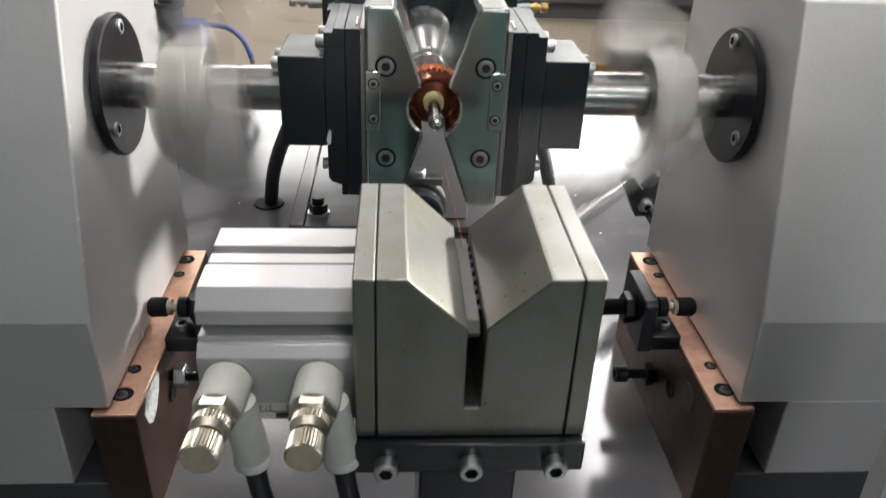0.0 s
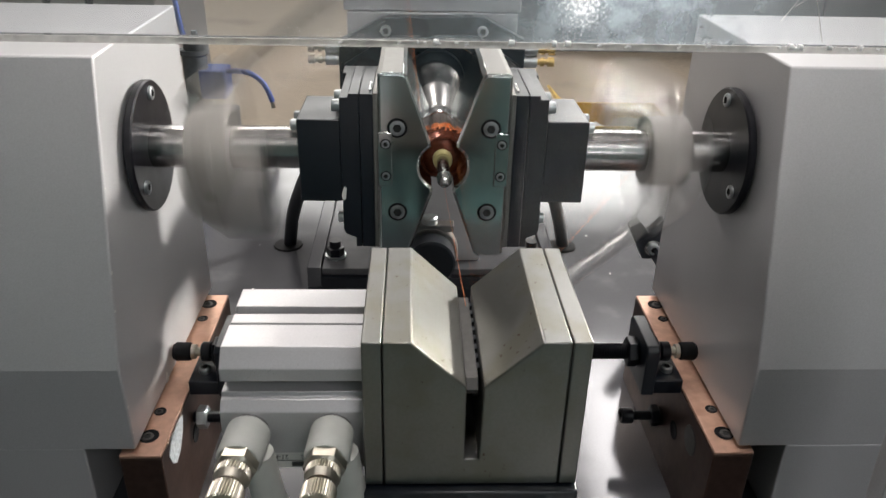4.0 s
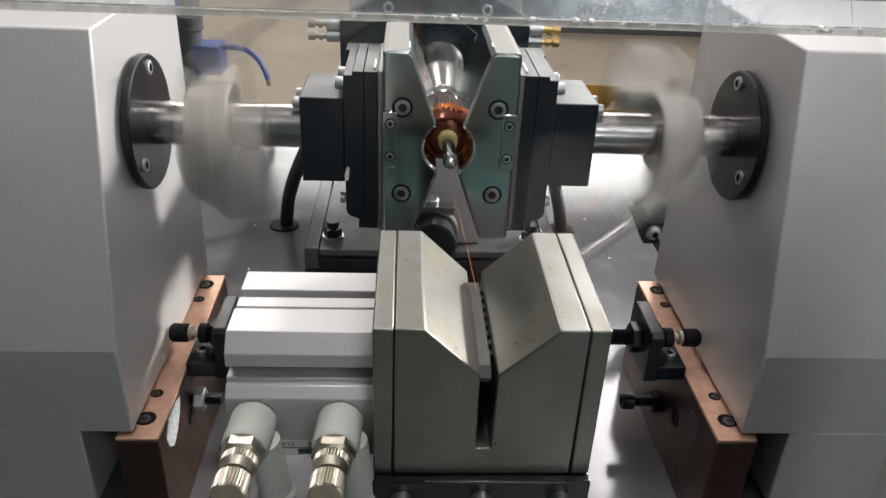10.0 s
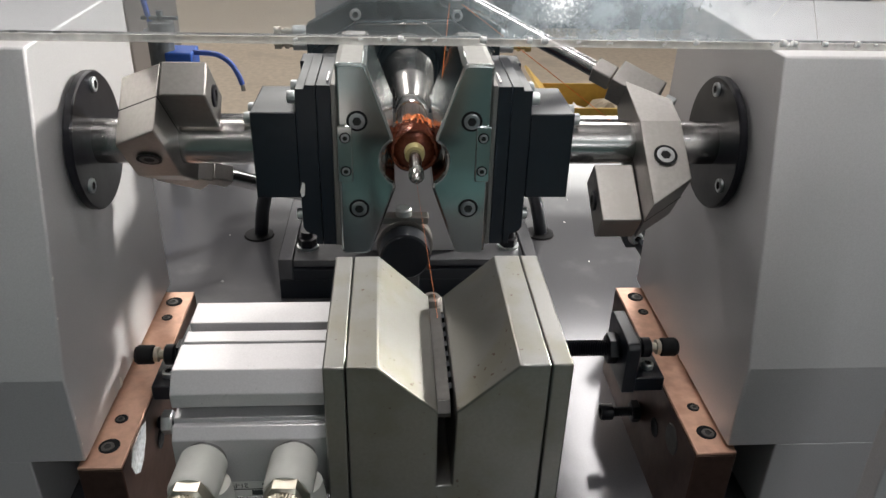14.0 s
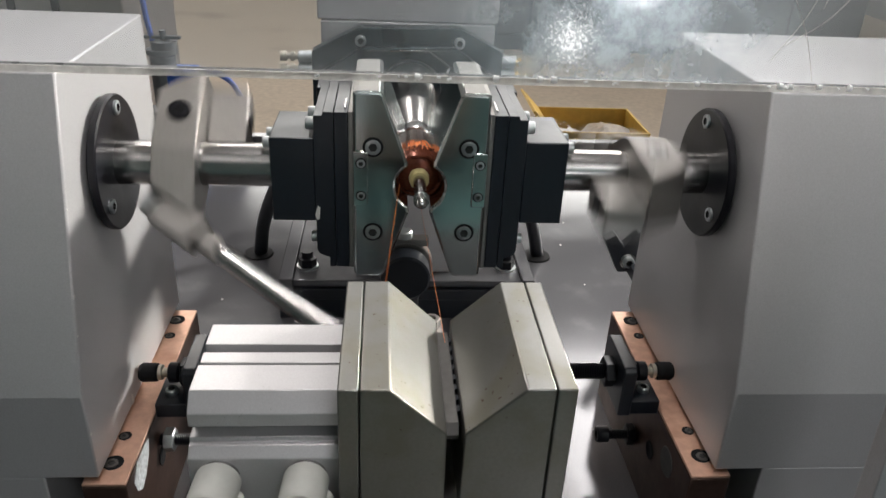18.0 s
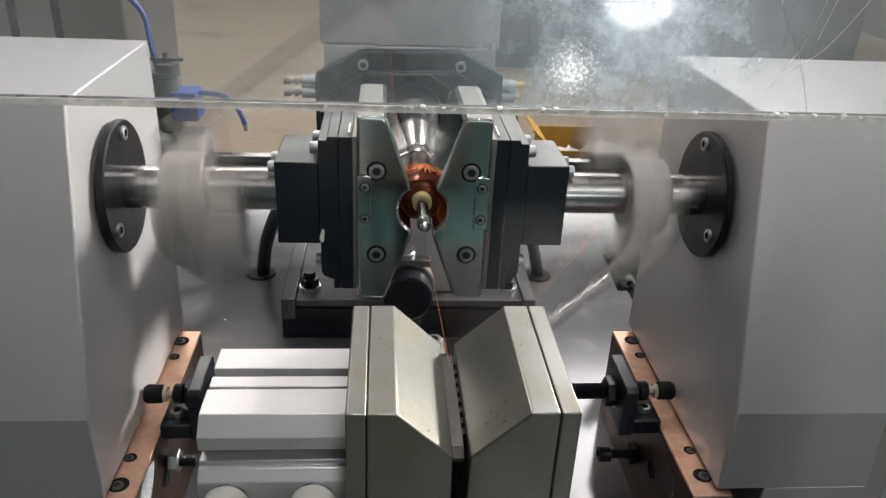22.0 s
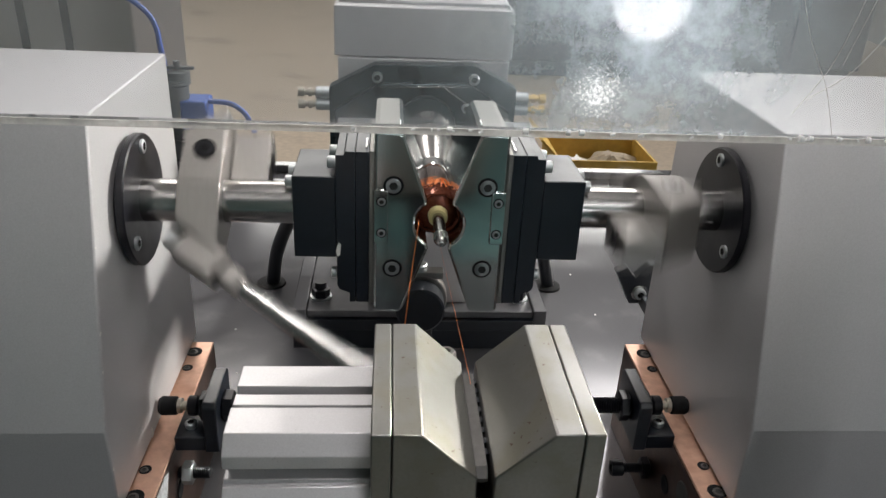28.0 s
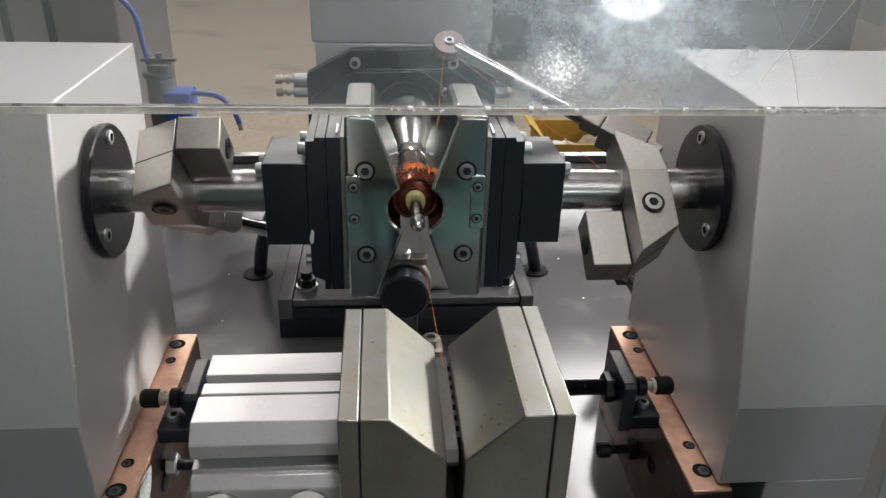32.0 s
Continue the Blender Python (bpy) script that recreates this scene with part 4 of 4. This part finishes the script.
for k in range(40):
    a = 0.9 + 1.3 * rng2.random()
    a2 = a + 0.8 * (rng2.random() - 0.5)
    r0 = 0.0150 + 0.0016 * rng2.random()
    part("lead_wire", pipe([(r0 * math.cos(a), 0.248 + 0.008 * rng2.random(), r0 * math.sin(a)), (r0 * 1.02 * math.cos((a + a2) / 2), 0.262, r0 * 1.0 * math.sin((a + a2) / 2)),
                            (0.0098 * math.cos(a2), 0.2700, 0.0098 * math.sin(a2))], 0.00045, 6, smooth=3), COPPER, arm)

chuck = tagged(empty("chuck", pose(0, 0, ARM_Z)), "satin round steel collet chuck", "chuck")
part("nose", turned([(0, 0.0085), (0.0004, 0.0104), (0.0014, 0.0111), (0.010, 0.0114), (0.0108, 0.0108), (0.0118, 0.0108), (0.0126, 0.0117), (0.020, 0.0128), (0.034, 0.0150), (0.052, 0.0178)], (0, 0.306, 0), (0, 1, 0), 56, caps=(True, False)),
     SATIN, chuck, "satin conical nose")
part("body", turned([(0, 0.0178), (0.020, 0.0192), (0.042, 0.0199), (0.044, 0.0211), (0.050, 0.0214), (0.0575, 0.0205)], (0, 0.358, 0), (0, 1, 0), 56, caps=(False, True)), SATIN, chuck, "bright steel body with a beaded rim")

tail = tagged(empty("tailstock"), "dark steel tailstock under a grey sheet-metal cover", "tailstock")
octo = [(-0.081, 0.205), (-0.081, 0.2745), (-0.044, 0.294), (0.0385, 0.296), (0.0755, 0.2775), (0.0755, 0.205)]
part("plate", prism(octo, "y", 0.43, 0.445), GREYMETAL, tail, "dark octagonal steel plate", bevel=0.0008)
inner = [(-0.0765, 0.205), (-0.0765, 0.257), (-0.040, 0.280), (0.035, 0.2822), (0.0705, 0.258), (0.0705, 0.205)]
part("inner_plate", prism(inner, "y", 0.424, 0.4299), GREYMETAL, tail, "", bevel=0.0012)
part("rib", prism([(0.0105, 0.2805), (0.0130, 0.2805), (0.0425, 0.2600), (0.0400, 0.2600)], "y", 0.4222, 0.4238), SATIN, tail, "narrow bare steel rib", bevel=0.0003)
part("top_rib", prism([(-0.0395, 0.2782), (0.0335, 0.2803), (0.0335, 0.2792), (-0.0395, 0.2771)], "y", 0.4228, 0.4238), SATIN, tail, "", bevel=0.0002)
part("boss", turned([(0, 0.024), (0.002, 0.0245), (0.008, 0.0245)], (0, 0.416, 0.247), (0, 1, 0), 48), GREYMETAL, tail)
for x, z in ((-0.0414, 0.2846), (0.039, 0.2849)):
    part("bolt", cap_screw((x, 0.4298, z), (0, -1, 0), 0.0045, 0.004), ZINC, tail)
part("bolt", cap_screw((0.033, 0.4238, 0.262), (0, -1, 0), 0.004, 0.003), ZINC, tail)
for x in (-0.058, 0.058):
    part("guide_post", turned([(0, 0.009), (0.002, 0.011), (0.05, 0.011)], (x, 0.375, 0.252), (0, 1, 0), 32), STEEL, tail)
part("cover", prism([(0.449, 0.18), (0.449, 0.2955), (0.470, 0.2955), (0.470, 0.34), (0.56, 0.345), (0.56, 0.18)], "x", -0.0748, 0.0702), PAINT, tail, "silver-grey painted cover", bevel=0.0008)
part("cover_top", prism([(0.453, 0.2962), (0.453, 0.337), (0.60, 0.3385), (0.60, 0.2962)], "x", -0.0778, 0.0730), PAINT, tail, "", bevel=0.001)
part("column", cuboid(-0.05, 0.05, 0.480, 0.56, 0.0422, 0.20), PAINT, tail, bevel=0.001)
for sx in (-1, 1):
    for z in (0.2585, 0.2685):
        x0 = -0.081 if sx < 0 else 0.0755
        fitting = part("hose_fitting", turned([(0, 0.0046), (0.0005, 0.0050), (0.0110, 0.0050), (0.0116, 0.0044)], (x0, 0.437, z), (sx, 0, 0), 20), ZINC, tail, "small silver hose fitting")
        part("fitting_tip", turned([(0, 0.0026), (0.003, 0.0026), (0.003, 0.0038), (0.006, 0.0038), (0.0065, 0.0024), (0.009, 0.0024), (0.0092, 0.0040), (0.0145, 0.0040)],
                                   (x0 + sx * 0.0117, 0.437, z), (sx, 0, 0), 20), NICKEL if sx < 0 else BRASS, fitting, "turned brass tip")

stand = tagged(empty("slide_stand"), "black slide base with grey rails on the table", "slide base")
part("front_bar", cuboid(-0.124, 0.131, 0.4585, 0.475, 0.0, 0.022), BLACK, stand, bevel=0.0008)
part("step", cuboid(-0.110, 0.118, 0.457, 0.50, 0.0222, 0.034), BLACK, stand, bevel=0.0008)
part("plate", cuboid(-0.110, 0.118, 0.462, 0.68, 0.0342, 0.042), TABLE, stand, bevel=0.001)
for a, b in ((-0.124, -0.1102), (0.1182, 0.131)):
    part("rail", cuboid(a, b, 0.4585, 0.68, 0.0222, 0.045), TABLE, stand, bevel=0.001)
for x, y in ((-0.098, 0.49), (0.105, 0.49)):
    part("washer", turned([(0, 0.011), (0.002, 0.011)], (x, y, 0.042), (0, 0, 1), 28), ZINC, stand)
    part("nut", turned([(0, 0.008, 6), (0.008, 0.008, 6), (0.009, 0.006), (0.016, 0.006)], (x, y, 0.044), (0, 0, 1), 24), BLACK_RING, stand)

knob = tagged(empty("adjusting_knob"), "round black adjusting knob on a grey clamp", "knob")
part("knob", turned([(0, 0.0185), (0.0015, 0.0203), (0.018, 0.0203), (0.020, 0.019)], (-0.003, 0.345, 0.1105), (0, 1, 0), 48), BLACK, knob, "round black knob")
part("collar", turned([(0, 0.0225), (0.001, 0.0235), (0.011, 0.0235), (0.012, 0.0225)], (-0.003, 0.3655, 0.1105), (0, 1, 0), 48), MILLED, knob, "grey steel clamp ring")
part("ear", cuboid(-0.0215, 0.0165, 0.3660, 0.3770, 0.1300, 0.1365), MILLED, knob, bevel=0.0008)
part("clamp_screw", turned([(0, 0.0068), (0.005, 0.0068), (0.0062, 0.0055), (0.0062, 0.003)], (-0.004, 0.3715, 0.1365), (0, 0, 1), 24), ZINC, knob)
part("block", cuboid(-0.016, 0.010, 0.3780, 0.404, 0.0, 0.110), TABLE, knob, bevel=0.001)
tagged(part("clamp_nut_block", hex_nut((0.017, 0.31, 0.088), (0, 0, 1), 0.0065, 0.008, 0.55, cuboid(0.008, 0.026, 0.30, 0.32, 0.0, 0.088)), MILLED), "small grey steel nut block", "nut")

for fx in (-0.165, 0.160):
    foot = tagged(empty("cable_gland"), "black cable bundle leaving a hole in the table", "cable", group="cable glands")
    part("grommet", turned([(0, 0.017), (0.002, 0.016), (0.002, 0.012)], (fx, 0.595, 0.0), (0, 0, 1), 32), RUBBER_SHADE, foot)
    part("cable", pipe([(fx + 0.002, 0.597, 0.0), (fx + (0.01 if fx < 0 else -0.01), 0.585, 0.045), (fx + (0.03 if fx < 0 else -0.03), 0.55, 0.10), (fx + (0.07 if fx < 0 else -0.07), 0.46, 0.19)], 0.0075), HOSE, foot)


flecks = bmesh.new()
rng4 = random.Random(5)
for k in range(18):
    fx, fy, fr = rng4.uniform(-0.2, 0.22), rng4.uniform(0.27, 0.75), rng4.uniform(0.0006, 0.0014)
    turned([(0, fr), (0.0004, fr * 0.7)], (fx, fy, 0.0), (0, 0, 1), 7, flecks)
tagged(part("metal_flecks", flecks, PAPER), "pale dust flecks scattered on the table", "dust", kind="stuff")


# ---------------------------------------------------------------- wires
def wire(points, label, radius=0.00009):
    tagged(part("copper_wire", pipe(points, radius, 8), COPPER), label, "wire", group="winding wires")


wire([(0.0005, 0.232, 0.2335), (0.0012, 0.2, 0.2333), (0.0033, 0.07, 0.2462), (0.0036, 0.058, 0.2462)], "thin copper wire from the armature to the clamp")


# ---------------------------------------------------------------- clear guard
guard = tagged(empty("clear_guard", pose(0, 0.05, 0.357, -3, 0, 0)), "clear acrylic guard sheet, dusty and scratched", "guard")
sheet = part("sheet", cuboid(-0.75, 0.75, 0.0, 0.004, 0.0006, 0.42), ACRYLIC, guard, "clear dusty acrylic sheet")
sheet.visible_shadow = False
part("sawn_edge", cuboid(-0.75, 0.75, -0.0002, 0.0042, -0.0018, 0.0005), SAWN, guard, "rough sawn lower edge")
rng3 = random.Random(21)
scratch_bm = bmesh.new()
for pts in (((0.098, 0.056), (0.108, 0.030), (0.118, 0.012), (0.124, -0.004)), ((0.128, 0.055), (0.119, 0.022), (0.108, 0.003)), ((0.131, 0.05), (0.122, 0.02)), ((0.139, 0.036), (0.126, 0.018), (0.112, 0.008))):
    pipe([(x, -0.0002, z + 0.006) for x, z in pts], 0.00010, 5, scratch_bm)
for gx, gw in ((-0.72, 0.02), (0.2033, 0.012), (0.2160, 0.03)):
    part("guard_post", cuboid(gx, gx + gw, 0.0045, 0.016, -0.357, -0.0016), PAINT, guard, bevel=0.0008)
part("scratch", scratch_bm, FROST, guard, "pale crossing scratches")
for k in range(16):
    x = rng3.uniform(-0.05, 0.16)
    part("chip", rod((x, -0.0005, rng3.uniform(-0.0008, 0.0003)), (x + rng3.uniform(0.0004, 0.0014), -0.0005, 0.0), rng3.uniform(0.0003, 0.0005), 6), CHIPS, guard)
for x in (-0.012, 0.014, 0.029, 0.0335, 0.083, 0.112, 0.1155, 0.126, 0.137):
    part("chip", rod((x, -0.0008, 0.0004), (x + rng3.uniform(0.001, 0.0025), -0.0008, 0.0002), rng3.uniform(0.0008, 0.0012), 8), CHIPS, guard)


# ---------------------------------------------------------------- things behind the machine
reg = tagged(empty("air_regulator", pose(-0.345, 1.0, 0.0)), "grey air regulator with a blue block on the table's rear", "air regulator")
part("bowl", turned([(0, 0.016), (0.004, 0.019), (0.085, 0.019), (0.088, 0.023), (0.095, 0.023)], (-0.016, 0.0, 0.042), (0, 0, 1), 32), REG_GREY, reg)
part("cap", turned([(0, 0.019), (0.012, 0.019), (0.014, 0.005), (0.028, 0.005)], (-0.012, 0.0, 0.137), (0, 0, 1), 24), REG_GREY, reg)
part("handle", cuboid(-0.040, 0.014, -0.004, 0.004, 0.152, 0.157), REG_GREY, reg, bevel=0.001)
part("blue_block", cuboid(-0.0084, 0.032, -0.02, 0.03, 0.062, 0.107), BLUE, reg, "blue plastic valve block", bevel=0.003)
part("base", cuboid(-0.05, 0.04, -0.012, 0.03, -0.05, 0.04), REG_GREY, reg, bevel=0.003)
for pts, words in (([(-0.46, 1.0, 0.262), (-0.425, 1.0, 0.258), (-0.3987, 1.0, 0.2415), (-0.3821, 1.0, 0.2175), (-0.3777, 1.0, 0.1804), (-0.372, 1.0, 0.14)], "thin blue air hose arching behind the machine"),
                   ([(-0.316, 1.0, 0.1035), (-0.279, 0.99, 0.1032), (-0.258, 0.985, 0.092), (-0.2469, 0.98, 0.0761), (-0.2415, 0.98, 0.060)], "thin blue air hose with a bare metal end")):
    hose = tagged(empty("blue_air_hose"), words, "hose", group="blue hoses")
    part("tube", pipe(pts, 0.0042), BLUE_HOSE, hose)
    last = Vector(pts[-1])
    part("end_fitting", rod(last, last + Vector((0.001, 0, -0.010)), 0.0036, 16), NICKEL, hose)
cab = tagged(empty("control_cabinet", pose(-1.15, 1.9, -0.9)), "grey steel control cabinet with upright grooves", "cabinet")
part("body", cuboid(-0.6, 0.45, 0.0, 0.5, 0.0, 1.9), PAINT, cab, bevel=0.006)
for x in (-0.45, -0.2, 0.02, 0.16, 0.27):
    part("groove", cuboid(x, x + 0.02, -0.004, 0.0, 0.3, 1.8), PAINT_DARK, cab)
box = tagged(empty("yellow_box", pose(0.33, 1.12, -0.08)), "open yellow cardboard box with crumpled bags", "box")
part("carton", cuboid(-0.06, 0.12, -0.05, 0.1, -0.82, 0.012), CARTON, box, bevel=0.004)
for x0, x1, y0, y1 in ((-0.06, 0.12, -0.05, -0.046), (-0.06, 0.12, 0.096, 0.1), (-0.06, -0.056, -0.046, 0.096), (0.116, 0.12, -0.046, 0.096)):
    part("side_wall", cuboid(x0, x1, y0, y1, 0.012, 0.075), CARTON, box)
part("flap", prism([(-0.094, 0.108), (-0.090, 0.110), (-0.0562, 0.0752), (-0.0600, 0.0752)], "y", -0.045, 0.095), CARTON, box, "raised yellow flap")
rng5 = random.Random(8)
for bx, by, br in ((-0.015, 0.02, 0.045), (0.06, 0.035, 0.052), (0.03, -0.01, 0.04)):
    lump = turned([(0, br * 0.6), (br * 0.25, br), (br * 0.6, br * 0.85), (br * 0.85, br * 0.35)], (bx, by, 0.013), (0, 0, 1), 14)
    for v in lump.verts:
        v.co += Vector((rng5.uniform(-1, 1), rng5.uniform(-1, 1), rng5.uniform(0, 1))) * br * 0.16
    part("bag", lump, CRUMPLED if bx > 0 else PAPER, box, "crumpled bag", sharp=20)
BLUEGREY = material("blue_grey_paint", (0.15, 0.155, 0.17), 0.5, 0.0, 200, 0.1, 0.05)
bench = tagged(empty("side_machine", pose(0.45, 5.6, -0.9)), "dark blue-grey neighbouring machine", "machine")
part("body", cuboid(0.0, 3.2, 0.0, 1.2, 0.12, 2.3), BLUEGREY, bench, bevel=0.01)
part("plinth", cuboid(0.05, 3.15, 0.05, 1.15, 0.0, 0.12), BLUEGREY, bench)
for k in range(6):
    part("panel_joint", cuboid(0.5 * k + 0.1, 0.5 * k + 0.115, -0.004, 0.0, 0.2, 2.2), PAINT_DARK, bench)
lampstand = tagged(empty("work_lamp", pose(0.30, -0.72, 0.385, 90, 0, 0)), "round white LED work lamp on an arm", "lamp")
part("shade", turned([(0, 0.03), (0.03, 0.053), (0.032, 0.053)], (0, 0, 0.0), (0, 0, -1), 40, caps=(True, False)), PAINT, lampstand)
part("lens", turned([(0.0, 0.049), (0.001, 0.049)], (0, 0, -0.03), (0, 0, -1), 40), LED_SPOT, lampstand, "glowing round lens")
part("arm", pipe([(0, 0, 0.0), (0, -0.2, 0.08), (0, -0.6, 0.06), (0, -1.2, 0.0)], 0.008), PAINT_DARK, lampstand)


# ---------------------------------------------------------------- motion of the units and flyers
REST = {"L": (-42.0, -135.0), "R": (-56.0, -150.5)}      # each flyer standing up, standing down
STOPS = [  # seconds at rest: from, to, and which flyer stands up
    (1.0, 1.75, "L"), (2.0, 2.65, "R"), (6.9, 7.65, "L"), (7.9, 8.6, "R"), (12.9, 13.55, "L"), (13.8, 14.4, "R"),
    (18.7, 19.45, "L"), (19.7, 20.4, "R"), (24.7, 25.4, "L"), (25.65, 26.2, "R"), (30.5, 31.25, "L"), (31.5, 32.0, "R")]
# turns while winding: seconds and the angles of both flyers
SLOW = (6.0, 17.0, 18.0, 28.0, 29.0)       # moments at which the arms turn slower
SPIN = {0.0: (-60, 125), 0.5: (-60, 125), 3.0: (-100, 130), 3.3: (128, -100), 6.0: (128, -100), 9.0: (-60, 125), 10.0: (-55, 130), 11.0: (-60, 125), 12.0: (-55, 130), 17.0: (128, -100),
        18.0: (132, -95), 21.0: (-60, 130), 22.0: (-50, 130), 23.0: (-45, 135), 24.0: (120, 135), 28.0: (128, -100), 29.0: (128, -95), 30.0: (120, 140)}


def turns(which):
    """Whole list of (frame, angle) for a flyer, always turning forward while winding, less than a quarter turn a frame."""
    marks = []
    for a, b, up in STOPS:
        ang = REST[which][0 if up == which else 1]
        marks += [(frame(a), ang, "stop"), (frame(b), ang, "stop")]
    for t, pair in SPIN.items():
        a = pair[0 if which == "L" else 1]
        marks += [(frame(t) + 3 * k, a + 42 * k, "spin") for k in ((-1, 0, 1) if t in SLOW else (0,))]
    marks.sort()
    rows, angle = [(marks[0][0], marks[0][1])], marks[0][1]
    for (f0, a0, k0), (f1, a1, k1) in zip(marks, marks[1:]):
        n = f1 - f0
        step = a1 - a0
        if k0 == "stop" and k1 == "stop" and abs(step) < 1:
            rows.append((f1, angle))
            continue
        if k0 == "stop" and k1 == "stop" and n < 12:     # from one rest to the other
            turn = step
        else:
            want = 78.0 * n if k0 == k1 == "spin" or n > 30 else 55.0 * n
            turn = step + 360 * round((want - step) / 360)
            while turn > 84.0 * n:
                turn -= 360
        for k in range(1, n + 1):
            u = k / n
            if k0 == "stop" and k1 == "stop" and n < 12:
                u = u * u * (3 - 2 * u)
            rows.append((f0 + k, angle + turn * u))
        angle += turn
    return rows


OPENING = [(0, 0, 0), (1.0, 0, 0), (1.3, 4.6, 3.9), (1.5, 4.6, 3.9), (2.0, 3.3, 2.8), (2.5, 2.2, 1.9), (2.9, 0, 0), (7.1, 0, 0), (7.5, 4.0, 3.8), (8.0, 4.8, 3.6), (8.4, 0, 0),
           (13.6, 0, 0), (13.8, 5.2, 4.0), (14.2, 5.2, 4.0), (14.4, 0, 0), (19.6, 0, 0), (19.8, 5.6, 3.2), (20.2, 5.6, 3.2), (20.4, 0, 0), (24.75, 0, 0), (24.95, 5.6, 2.9), (25.15, 5.6, 2.9),
           (25.4, 0, 0), (30.75, 0, 0), (30.95, 6.2, 3.3), (31.2, 6.0, 3.2), (31.5, 4.5, 2.3), (32.0, 2.3, 1.4)]


def motions():
    walk(unit_left, [(t, pose(-a / 1000, 0, 0)) for t, a, b in OPENING])
    walk(unit_right, [(t, pose(b / 1000, 0, 0)) for t, a, b in OPENING])
    walk(flyer_left, [((f - 1) / FPS, pose(-FLYER_X, AXIS_Y, AXIS_Z, a)) for f, a in turns("L")])
    walk(flyer_right, [((f - 1) / FPS, pose(FLYER_X - 0.0025, AXIS_Y, AXIS_Z, a)) for f, a in turns("R")])


motions()
